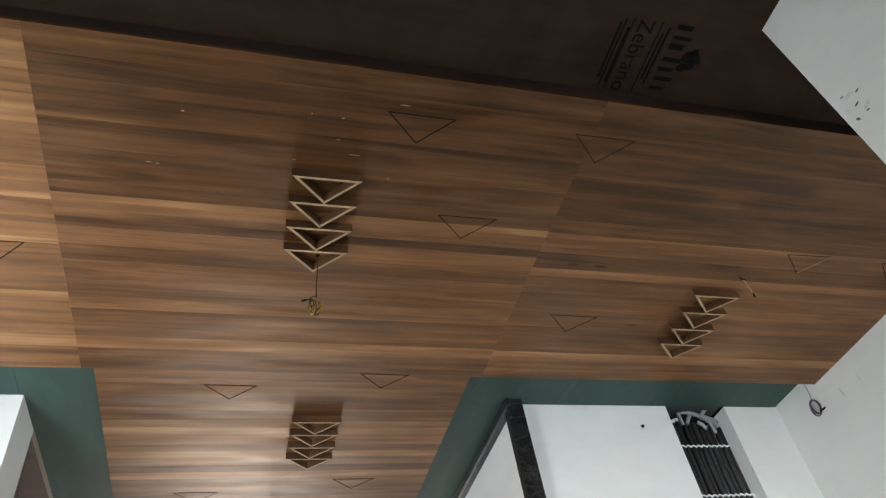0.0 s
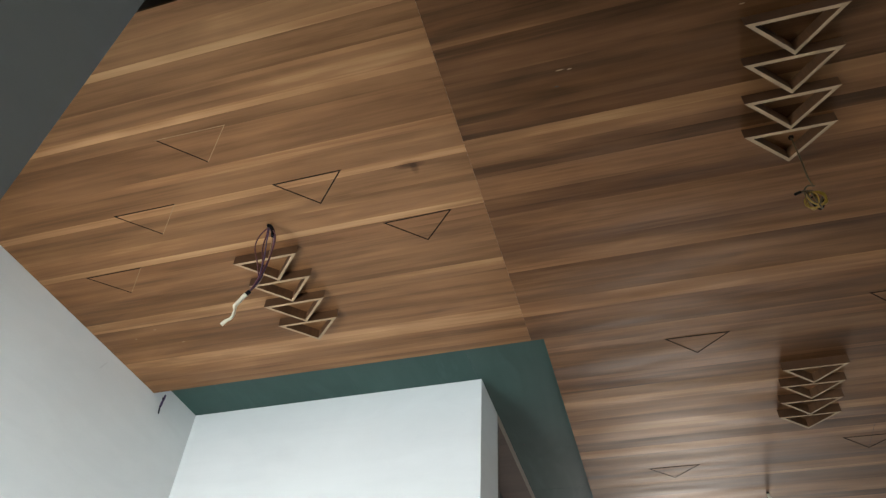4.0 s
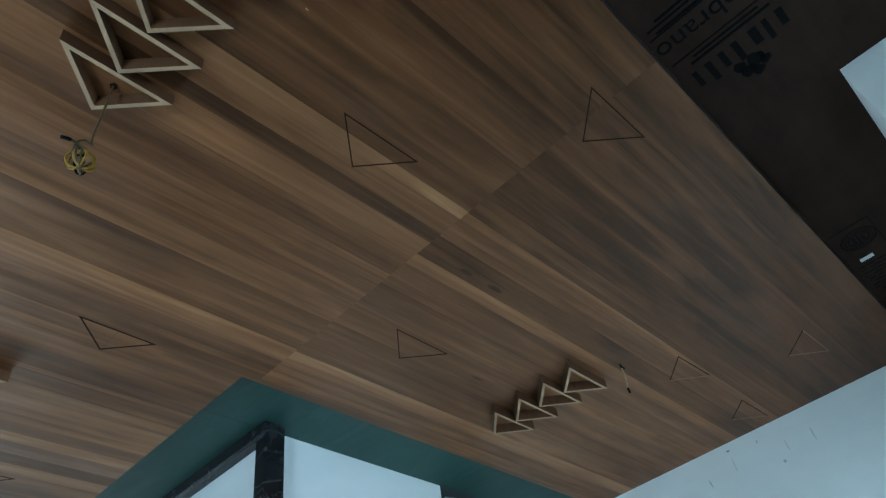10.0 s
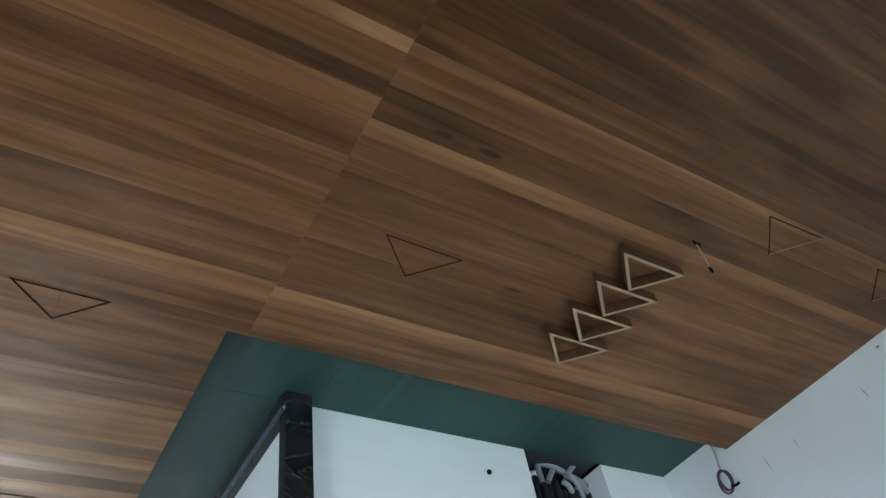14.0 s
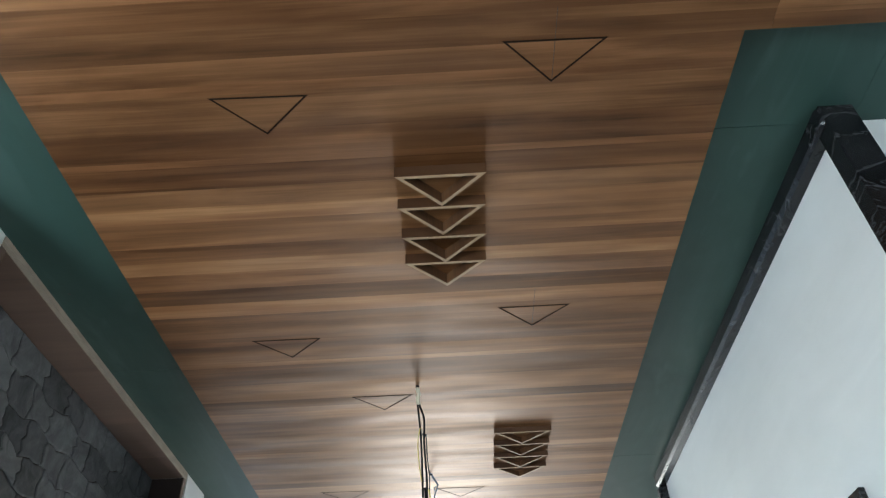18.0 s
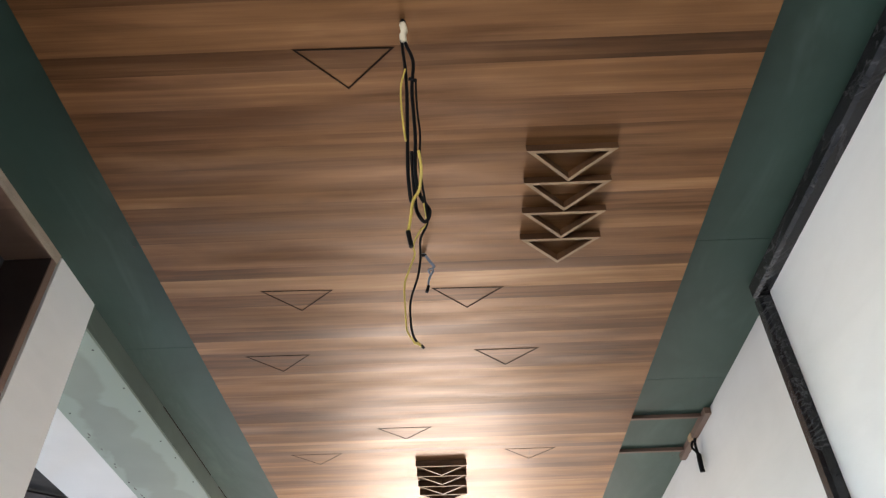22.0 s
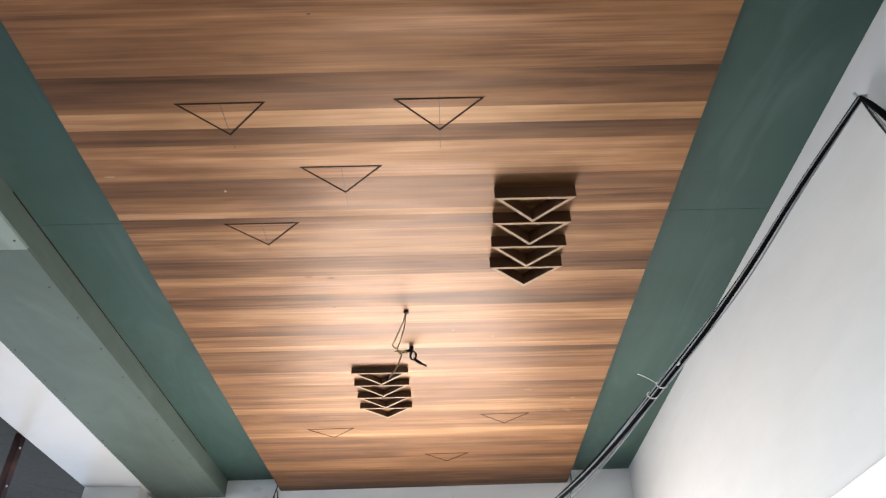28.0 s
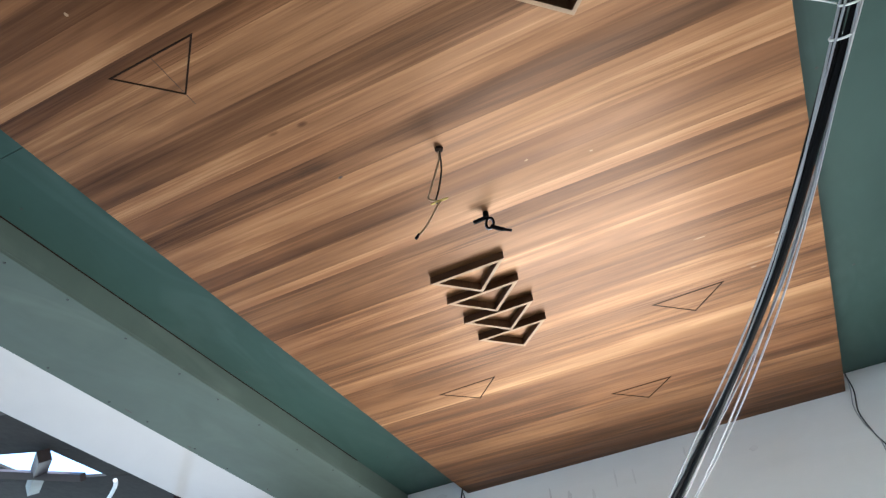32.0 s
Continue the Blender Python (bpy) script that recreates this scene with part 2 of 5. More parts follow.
        n.bsdf.inputs["Anisotropic"].default_value = 0.3
        n.bsdf.inputs["IOR"].default_value = 1.6
    return n.done(colour, r, 0.0, gloss, 0.09 if planks else 0.0)


WOOD = [(0, (0.0199, 0.0076, 0.0026)), (0.3, (0.0798, 0.0327, 0.0116)), (0.6, (0.1820, 0.0825, 0.0325)), (1, (0.4250, 0.2240, 0.1010))]
veneer = banded_wood("walnut_veneer", WOOD, 0.53, 7.0, 0.9, planks=True)
# dark frame sides, coloured darker still for the shade facing away from the corridor light
veneer_shaded = banded_wood("walnut_frame_shaded", [(s, tuple(c * 0.60 for c in col)) for s, col in WOOD], 0.5, 9.0, island=False)
raw_edge = plain("raw_plywood_edge", (0.30, 0.195, 0.110), 0.7, spread=0.22, scale=30)
# pale tan paints the groove edges that catch light
groove_lit = plain("lit_groove", (0.26, 0.15, 0.075), 0.8, spread=0.25, scale=40)
# near-black colour standing in for the depth of grooves, holes and the void
groove_dark = plain("dark_recess", (0.017, 0.009, 0.0055), 0.9, spread=0.3, scale=40, spec=0.1)
black_plastic = plain("black_cable_sheath", (0.005, 0.005, 0.0055), 0.6, spread=0.2, spec=0.08)
grey_plastic = plain("grey_cable_sheath", (0.34, 0.34, 0.35), 0.5)
pale_sheath = plain("pale_cable_sheath", (0.62, 0.62, 0.62), 0.5)
blue_grey = plain("blue_grey_wire", (0.14, 0.17, 0.22), 0.5)
yellow_plastic = plain("yellow_wire_sheath", (0.46, 0.34, 0.07), 0.5)
dark_olive = plain("dark_olive_sheath", (0.060, 0.036, 0.010), 0.6, spread=0.25)
olive_wire = plain("olive_wire_sheath", (0.25, 0.145, 0.008), 0.5, spread=0.25)
red_plastic = plain("maroon_wire_sheath", (0.09, 0.025, 0.035), 0.5)
purple_plastic = plain("purple_wire_sheath", (0.075, 0.045, 0.10), 0.5)
cream_tape = plain("cream_paper_tape", (0.58, 0.51, 0.38), 0.75, scale=40)
white_plastic = plain("white_plastic", (0.75, 0.75, 0.74), 0.45, spread=0.06)
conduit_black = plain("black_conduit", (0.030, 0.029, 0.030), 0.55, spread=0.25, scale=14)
conduit_grey = plain("grey_conduit", (0.25, 0.255, 0.27), 0.5, spread=0.12)
dark_steel = plain("dark_painted_steel", (0.035, 0.022, 0.020), 0.55, spread=0.3)
red_primer = plain("dark_red_primer", (0.030, 0.010, 0.009), 0.8, spread=0.4, scale=20, spec=0.2)
slate_sheet = plain("weathered_roof_sheet", (0.034, 0.031, 0.030), 0.9, spread=0.5, scale=3, spec=0.12)
brown_board = plain("brown_batten", (0.10, 0.058, 0.042), 0.6, spread=0.3, scale=20)
umber_panel = banded_wood("umber_niche_lining", [(0.0, (0.095, 0.058, 0.042)), (0.5, (0.150, 0.093, 0.068)), (1.0, (0.21, 0.135, 0.10))], 0.45, 4.0, island=False)
pale_lamella = plain("pale_panel_edge", (0.34, 0.275, 0.215), 0.7, spread=0.2, scale=40)
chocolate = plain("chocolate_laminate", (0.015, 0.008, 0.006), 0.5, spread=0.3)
ink = plain("faded_black_print", (0.004, 0.004, 0.004), 0.9, spread=0.2, spec=0.1)
faint_smudge = plain("faint_smudge", (0.63, 0.62, 0.61), 0.9, spread=0.12, scale=60)
knot_brown = plain("dark_knot", (0.035, 0.018, 0.010), 0.5, spread=0.4, scale=60)
leaf_white = plain("white_door_lacquer", (0.72, 0.72, 0.715), 0.35, spread=0.04)
label_white = plain("white_sticker", (0.78, 0.78, 0.76), 0.6, spread=0.04)
smudge_grey = plain("grey_scuff", (0.50, 0.485, 0.475), 0.9, spread=0.35, scale=60)
soot = plain("dark_scuff", (0.10, 0.09, 0.085), 0.9, spread=0.4, scale=60)
screw_metal = plain("screw_head", (0.045, 0.05, 0.045), 0.6, 0.3)


def putty_wall(name, colour, rough, spec=0.5):
    """Puttied plaster: broad trowel clouds, faint streaks and a fine sanded grain."""
    n = Nodes(name)
    cloud = n.noise(n.coord, 0.9, 4, 0.6, 0.6)
    trowel = n.noise(n.scaled(n.coord, (1.5, 1.5, 6.0)), 1.0, 4, 0.6, 1.0)
    fine = n.noise(n.coord, 90, 3)
    tone = n.math("ADD", n.math("MULTIPLY", cloud, 0.6), n.math("MULTIPLY", trowel, 0.4))
    low = tuple(c * 0.90 for c in colour)
    n.bump(n.math("ADD", trowel, n.math("MULTIPLY", fine, 0.15)), 0.12, 0.01)
    return n.done(n.ramp(tone, [(0.32, low), (0.62, colour)]), rough, spec=spec)


white_wall = putty_wall("white_putty", (0.74, 0.735, 0.72), 0.75)
# the white putty coloured greyer, to offset strong door light on the corridor wall
run_wall = putty_wall("toned_down_putty", (0.52, 0.512, 0.505), 0.75)
white_board = putty_wall("white_laminate", (0.78, 0.78, 0.775), 0.35)
gloss_white = putty_wall("polished_white_soffit", (0.60, 0.59, 0.57), 0.04, 0.4)
# dark grey puts the left jamb's shade into its colour
shade_grey = putty_wall("shaded_putty", (0.20, 0.20, 0.19), 0.85)
grey_wall = putty_wall("mid_grey_putty", (0.42, 0.41, 0.395), 0.8)


def green_board_material(name, colour):
    """Moisture-proof gypsum board: chalky green paper with pale rubbed patches and brush-thin dirt."""
    n = Nodes(name)
    cloud = n.noise(n.coord, 1.6, 4, 0.6, 0.8)
    rub = n.noise(n.scaled(n.coord, (3.0, 0.8, 3.0)), 1.0, 3, 0.6, 1.5)
    speck = n.noise(n.coord, 55, 2)
    base = n.ramp(cloud, [(0.3, tuple(c * 0.86 for c in colour)), (0.7, tuple(c * 1.1 for c in colour))])
    pale = n.ramp(rub, [(0.55, (0, 0, 0)), (0.78, (0.35, 0.35, 0.35))])
    c = n.mix(pale, base, tuple(min(1, c * 1.5 + 0.06) for c in colour))
    n.bump(speck, 0.06, 0.003)
    return n.done(c, n.ramp(rub, [(0.3, (0.46,)), (0.7, (0.62,))]), spec=0.28)


green_board = green_board_material("green_gypsum_board", (0.029, 0.060, 0.050))
n_ = Nodes("skimmed_gypsum_board")
sep_ = n_.add("ShaderNodeSeparateXYZ")
n_.link(n_.coord, sep_.inputs[0])
edge_ = n_.math("ABSOLUTE", n_.math("ADD", sep_.outputs[0], 1.861))
wave_ = n_.noise(n_.scaled(n_.coord, (1.2, 1.5, 1.0)), 1.0, 4, 0.5, 0.8)
skim_ = n_.ramp(n_.math("MULTIPLY_ADD", n_.math("SUBTRACT", wave_, 0.5), 0.55, edge_), [(0.120, (0, 0, 0)), (0.150, (1, 1, 1))])
dull_ = n_.ramp(n_.noise(n_.coord, 2.2, 4), [(0.3, (0.146, 0.168, 0.146)), (0.7, (0.170, 0.198, 0.170))])
n_.bump(skim_, 0.15, 0.002)
pale_green = n_.done(n_.mix(skim_, dull_, (0.190, 0.232, 0.200)), 0.55)
beam_green = green_board_material("beam_gypsum_board", (0.082, 0.106, 0.088))


n_ = Nodes("black_marble")
vein_ = n_.noise(n_.scaled(n_.coord, (3.0, 1.4, 3.0)), 0.85, 6, 0.6, 2.4)
fine_ = n_.noise(n_.scaled(n_.coord, (5.0, 2.2, 5.0)), 2.6, 5, 0.6, 3.0)
cloud_ = n_.ramp(n_.noise(n_.coord, 4.0, 5, 0.6, 1.0), [(0.38, (0.005, 0.005, 0.006)), (0.72, (0.022, 0.022, 0.024))])
lines_ = n_.math("ADD", n_.ramp(vein_, [(0.485, (0.0,)), (0.500, (0.20,)), (0.515, (0.0,))]), n_.ramp(fine_, [(0.490, (0.0,)), (0.500, (0.05,)), (0.510, (0.0,))]), clamp=True)
black_marble = n_.done(n_.mix(lines_, cloud_, (0.20, 0.20, 0.21)), 0.24, spec=0.35)
n_ = Nodes("split_grey_stone")
own_ = n_.add("ShaderNodeObjectInfo").outputs["Random"]
place_ = n_.coord
mottle_ = n_.noise(place_, 7.0, 5, 0.65, 0.9)
grit_ = n_.noise(place_, 60.0, 3, 0.6)
tone_ = n_.math("ADD", n_.math("MULTIPLY", mottle_, 0.75), n_.math("MULTIPLY", own_, 0.25))
shade_ = n_.ramp(tone_, [(0.34, (0.020, 0.021, 0.023)), (0.50, (0.060, 0.061, 0.064)), (0.70, (0.135, 0.135, 0.138))])
n_.bump(n_.math("ADD", mottle_, n_.math("MULTIPLY", grit_, 0.3)), 0.5, 0.012)
grey_stone = n_.done(shade_, 0.62)

n_ = Nodes("dark_plywood_back")
cl = n_.noise(n_.coord, 1.4, 5, 0.65, 0.6)
fl = n_.noise(n_.scaled(n_.coord, (1.5, 14.0, 1.0)), 1.0, 4)
dark_ply = n_.done(n_.ramp(n_.math("ADD", n_.math("MULTIPLY", cl, 0.7), n_.math("MULTIPLY", fl, 0.3)), [(0.3, (0.017, 0.0108, 0.0080)), (0.7, (0.050, 0.0305, 0.0220))]), 0.9, spec=0.05)
screed = plain("cement_screed", (0.15, 0.143, 0.134), 0.34, spread=0.2, scale=5)
pavers = plain("outdoor_paving", (0.34, 0.33, 0.31), 0.9, spread=0.2, scale=3)


# ---- mesh helpers ----
def askew(x, y, z):
    """Where a point of the square plan lies in the corridor, which runs out of square at its end and left side."""
    far = max(0.0, min(y, 10.6) - 3.6)
    if x < -1.5 and y > 3.5:
        x += -0.0063 * far if x > -1.7 else 0.08 - 0.0225 * far
    if y > 10.42:
        y += 0.057 - 0.0297 * x
    return x, y, z


class Shape:
    """Collects boxes and prisms into one mesh."""

    def __init__(self):
        self.verts, self.faces, self.mats = [], [], []

    def poly(self, pts, faces, slot=0):
        k = len(self.verts)
        self.verts += [tuple(p) for p in pts]
        for face in faces:
            self.faces.append(tuple(k + i for i in face))
            self.mats.append(slot)
        return self

    def box(self, x0, x1, y0, y1, z0, z1, slot=0):
        pts = [(x, y, z) for z in (z0, z1) for y in (y0, y1) for x in (x0, x1)]
        return self.poly(pts, [(0, 2, 3, 1), (4, 5, 7, 6), (0, 1, 5, 4), (2, 6, 7, 3), (0, 4, 6, 2), (1, 3, 7, 5)], slot)

    def prism(self, outline, z0, z1, slot=0, cap=None):
        """A prism over an anticlockwise outline in x and y."""
        m = len(outline)
        self.poly([(*p, z0) for p in outline] + [(*p, z1) for p in outline], [(i, (i + 1) % m, m + (i + 1) % m, m + i) for i in range(m)], slot)
        k = len(self.verts) - 2 * m
        for face in (tuple(k + i for i in reversed(range(m))), tuple(k + m + i for i in range(m))):
            self.faces.append(face)
            self.mats.append(slot if cap is None else cap)
        return self

    def tube(self, pts, r, sides=8, smooth=5, slot=0):
        """A round cable along a smoothed line of points."""
        p = [Vector(q) for q in pts]
        line = []
        for i in range(len(p) - 1):
            a, b, c, d = p[max(i - 1, 0)], p[i], p[i + 1], p[min(i + 2, len(p) - 1)]
            for s in range(smooth):
                u = s / smooth
                line.append(0.5 * (2 * b + (c - a) * u + (2 * a - 5 * b + 4 * c - d) * u * u + (3 * b - a - 3 * c + d) * u ** 3))
        line.append(p[-1])
        k, up = len(self.verts), Vector((0.31, 0.17, 0.93)).normalized()
        for i, q in enumerate(line):
            ahead = (line[min(i + 1, len(line) - 1)] - line[max(i - 1, 0)]).normalized()
            side = ahead.cross(up)
            side = side.normalized() if side.length > 1e-4 else Vector((1, 0, 0))
            up = side.cross(ahead).normalized()
            self.verts += [tuple(q + r * (math.cos(2 * math.pi * j / sides) * side + math.sin(2 * math.pi * j / sides) * up)) for j in range(sides)]
        for i in range(len(line) - 1):
            for j in range(sides):
                a, b = k + i * sides + j, k + i * sides + (j + 1) % sides
                self.faces.append((a, b, b + sides, a + sides))
                self.mats.append(slot)
        for start, step in ((k, -1), (k + (len(line) - 1) * sides, 1)):
            self.faces.append(tuple(start + j for j in range(sides)[::step]))
            self.mats.append(slot)
        return self

    def trued(self):
        """Follows the corridor's own lines: the end wall stands askew, and the left boards flare towards it."""
        self.verts = [askew(*v) for v in self.verts]
        return self

    def mesh(self, name, *materials, round_off=False):
        me = bpy.data.meshes.new(name)
        me.from_pydata(self.verts, [], self.faces)
        for m in materials:
            me.materials.append(m)
        me.polygons.foreach_set("material_index", self.mats)
        if round_off:
            me.polygons.foreach_set("use_smooth", [len(f) == 4 for f in self.faces])
        me.update()
        return me


def thing(name, shape, material, label, category, kind="", group="", extra=(), round_off=False):
    ob = new(name, shape.mesh(name, material, *extra, round_off=round_off) if shape else None)
    return tagged(ob, label, category, group, kind)


def part(name, shape, material, parent, label="", extra=(), round_off=False):
    ob = new(name, shape.mesh(name, material, *extra, round_off=round_off))
    ob.parent = parent
    return tagged(ob, label)


def soften(ob, width=0.003, segments=2):
    mod = ob.modifiers.new("worn_edges", "BEVEL")
    mod.width, mod.segments, mod.limit_method = width, segments, "ANGLE"
    return ob


# ---- plan, in metres ----
WOOD_Z, BOARD_Z, TOP = 3.60, 3.70, 3.95
HALL_L, HALL_R, HALL_BACK, END = -3.514, 3.936, -2.176, 10.457
RUN_L, RUN_R = -1.165, 1.155
SIDE_L, SIDE_R = -1.585, 1.665

# ---- ground, slab and floor ----
thing("ground", Shape().box(-60, 60, -60, 60, -1.05, -0.75), pavers, "flat pale paving around the building", "ground", "structure")
thing("floor", Shape().box(-6.0, 6.0, -2.55, 11.0, -0.75, 0.0), screed, "smooth polished grey cement floor", "floor", "structure")
thing("floor_entrance", Shape().box(-6.0, 6.0, -9.0, -3.39, -0.78, -0.72), screed, "smooth grey cement floor below the entrance steps", "floor", "structure")
stair = thing("entrance_steps", None, None, "four plain cement steps up to the hall", "steps", "structure")
for k in range(3):
    part("step", Shape().box(-1.575, 1.86, -3.39 + 0.28 * k, -2.552, -0.72 + 0.18 * k, -0.542 + 0.18 * k), screed, stair)
# slab added out of sight so that no sky light leaks in from above
thing("roof_slab", Shape().box(-2.80, 6.0, -9.0, 11.0, 3.76, TOP).box(-6.0, -2.80, -9.0, 3.5, 3.76, TOP), grey_wall, "unseen slab added over the rooms to keep sky light out", "roof", "structure")

# ---- walls ----
thing("wall_hall_left", Shape().box(HALL_L - 0.16, HALL_L, -2.50, 0.58, 0, 3.76), white_wall, "white puttied side wall of the hall", "wall", "structure")
thing("wall_hall_right", Shape().box(HALL_R, HALL_R + 0.16, -2.59, 0.95, 0, 3.76), white_wall, "white puttied wall with faint scuffs", "wall", "structure")
def opening_wall(x0, x1, y0, y1, a, b, low, high):
    return Shape().box(x0, a, y0, y1, 0, 3.76).box(b, x1, y0, y1, 0, 3.76).box(a, b, y0, y1, 0, low).box(a, b, y0, y1, high, 3.76)


thing("wall_jamb_right", Shape().box(1.865, 2.65, -3.35, -2.59, -0.75, 3.76), white_wall, "white puttied wall ending in a sharp corner", "wall", "structure")
thing("wall_jamb_left", Shape().box(-2.35, -1.58, -3.30, -2.50, -0.75, 3.76), shade_grey, "puttied wall beside the opening, coloured dark for its shade", "wall", "structure")
# the low openings are added, unseen, to hold the side fill lamps
thing("wall_back_right", opening_wall(2.65, 4.096, -2.84, -2.59, 2.70, 3.88, 0.2, 2.3), white_wall, "white wall around a low opening added for a fill lamp", "wall", "structure")
thing("wall_back_left", opening_wall(-3.674, -2.35, -2.75, -2.50, -3.46, -2.40, 0.2, 2.3), white_wall, "white wall around a low opening added for a fill lamp", "wall", "structure")
# unseen room closed by added walls, its wide opening made for the back fill lamp
thing("wall_room_left", Shape().box(-2.51, -2.35, -8.6, -2.75, -0.75, 3.76), white_wall, "plain white wall added to close the unseen room behind", "wall", "structure")
thing("wall_room_right", Shape().box(2.65, 2.81, -8.6, -2.84, -0.75, 3.76), white_wall, "plain white wall added to close the unseen room behind", "wall", "structure")
thing("wall_room_back", Shape().box(-2.35, 2.65, -8.6, -8.45, -0.75, 0.0), white_wall, "white wall under the wide opening added for a fill lamp", "wall", "structure")
thing("wall_room_back", opening_wall(-2.35, 2.65, -8.6, -8.45, -2.0, 2.3, 0.1, 2.65), white_wall, "white wall around a wide opening added for a fill lamp", "wall", "structure")
thing("wall_branch_left", Shape().box(HALL_L, SIDE_L, 0.43, 0.58, 0, BOARD_Z), white_wall, "bright white wall with a square corner", "wall", "structure")
thing("wall_return_left", Shape().box(-1.79, SIDE_L, 0.58, 0.83, 0, BOARD_Z), white_wall, "white wall return beside the niche", "wall", "structure")
thing("wall_behind_niche", Shape().box(-1.95, -1.80, 0.58, 3.18, 0, 3.76), grey_wall, "plain wall behind the stone cladding", "wall", "structure")
thing("pier_left", Shape().box(-2.90, SIDE_L, 3.18, 3.53, 0, BOARD_Z), white_wall, "white puttied pier between niche and windows", "pier", "structure")
thing("wall_branch_right", Shape().box(1.665, 2.905, 0.47, 0.58, 0, BOARD_Z), white_board, "smooth white board wall panel", "wall", "structure")
thing("wall_shaft_right", Shape().box(3.44, HALL_R, 0.47, 0.95, 0, BOARD_Z), white_wall, "white plastered column beside the conduit shaft", "wall", "structure")
# back wall and added top sheet, black in place of the shaft's deep shade
thing("wall_shaft_back", Shape().box(2.75, 3.6, 0.85, 0.95, 0, 3.76).box(2.906, 3.439, 0.472, 0.849, 3.722, 3.734), conduit_black, "shaft back and top sheet coloured black for the shaft's shade", "wall", "structure")
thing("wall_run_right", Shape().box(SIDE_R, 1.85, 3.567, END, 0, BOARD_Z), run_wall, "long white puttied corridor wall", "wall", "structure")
thing("wall_run_right_near", Shape().box(1.72, 1.85, 0.58, 3.56, 0, BOARD_Z), grey_wall, "wall behind the marble surround", "wall", "structure")
end_wall = Shape().box(-2.64, -1.20, END, 10.62, 0, 3.76).box(0.90, 1.85, END, 10.62, 0, 3.76).box(-1.20, 0.90, END, 10.62, 2.45, 3.76)
thing("wall_end", end_wall.trued(), white_wall, "white puttied end wall with grey water marks", "wall", "structure")
thing("wall_window_sill", Shape().box(-2.78, -2.60, 3.53, 10.25, 0, 0.45).trued(), white_wall, "low white wall under the windows", "wall", "structure")
# hidden strip added to block sky light above the soffit
thing("wall_window_closure", Shape().box(-2.583, -2.46, 3.53, 10.41, 3.602, 4.05).trued(), white_wall, "unseen white strip added to close the gap over the windows", "wall", "structure")
thing("wall_end_step", Shape().poly([(x, y, z) for z in (0, 3.562) for y, x in ((10.25, -2.655), (10.25, -2.215), (10.60, -2.655), (10.575, -2.215))],
                                    [(0, 2, 3, 1), (4, 5, 7, 6), (0, 1, 5, 4), (2, 6, 7, 3), (0, 4, 6, 2), (1, 3, 7, 5)]), grey_wall, "plain grey pier at the end wall", "pier", "structure")

# ---- ceilings ----
JOINT = 0.0003


def panels(shape, xs, ys, z0, z1, gap=JOINT):
    for x0, x1 in zip(xs, xs[1:]):
        for y0, y1 in zip(ys, ys[1:]):
            shape.box(x0 + gap, x1 - gap, y0 + gap, y1 - gap, z0, z1)
    return shape


# veneer planks of each sheet: where one begins along y, and how pale it is, shade at the hall's back included
LEFT_SHEETS = [(-2.176, .39), (-2.09, .53), (-2.00, .67), (-1.97, .45), (-1.90, .35), (-1.856, .49), (-1.75, .65), (-1.715, .51), (-1.655, .39), (-1.485, .59), (-1.45, .49), (-1.33, .71), (-1.293, .53),
               (-1.18, .45), (-1.14, .56), (-1.042, .73), (-1.008, .41), (-0.94, .50), (-0.81, .42), (-0.66, .60), (-0.585, .45), (-0.30, .71), (-0.205, .51), (-0.12, .39), (-0.05, .49)]
# middle and right planks near the back edge are toned down for the dimmer light there
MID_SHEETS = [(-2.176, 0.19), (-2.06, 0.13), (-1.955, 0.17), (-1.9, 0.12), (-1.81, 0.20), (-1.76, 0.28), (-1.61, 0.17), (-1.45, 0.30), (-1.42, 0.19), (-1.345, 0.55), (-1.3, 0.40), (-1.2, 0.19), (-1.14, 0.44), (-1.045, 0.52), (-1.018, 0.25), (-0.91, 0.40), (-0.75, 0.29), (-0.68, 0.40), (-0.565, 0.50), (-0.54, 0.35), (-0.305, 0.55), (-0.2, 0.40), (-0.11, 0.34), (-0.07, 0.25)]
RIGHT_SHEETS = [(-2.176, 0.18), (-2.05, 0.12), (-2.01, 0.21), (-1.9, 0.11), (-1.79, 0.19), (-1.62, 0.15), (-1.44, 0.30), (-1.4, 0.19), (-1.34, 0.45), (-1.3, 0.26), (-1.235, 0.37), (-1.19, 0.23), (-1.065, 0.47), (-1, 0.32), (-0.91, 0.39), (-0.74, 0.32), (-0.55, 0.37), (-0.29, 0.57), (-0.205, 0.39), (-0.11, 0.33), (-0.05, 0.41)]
RUN_FIRST = [(0.0, .34), (0.09, .42), (0.13, .30), (0.28, .22), (0.40, .40), (0.43, .25), (0.54, .40), (0.63, .60), (0.71, .45), (0.85, .30), (0.94, .62), (1.02, .46), (1.13, .26), (1.23, .60), (1.325, .28), (1.50, .38), (1.53, .20), (1.62, .38), (1.72, .56), (1.755, .25), (1.93, .46), (2.10, .25), (2.18, .49), (2.32, .35), (2.45, .48)]
RUN_SECOND = [(2.50, .42), (2.60, .33), (2.73, .53), (2.79, .38), (3.00, .43), (3.18, .27), (3.25, .60), (3.37, .30), (3.46, .46), (3.52, .41), (3.66, .25), (3.74, .43), (3.85, .29), (4.07, .47), (4.30, .40), (4.38, .32), (4.46, .24), (4.61, .40), (4.71, .30), (4.78, .34), (4.885, .68), (4.92, .50)]
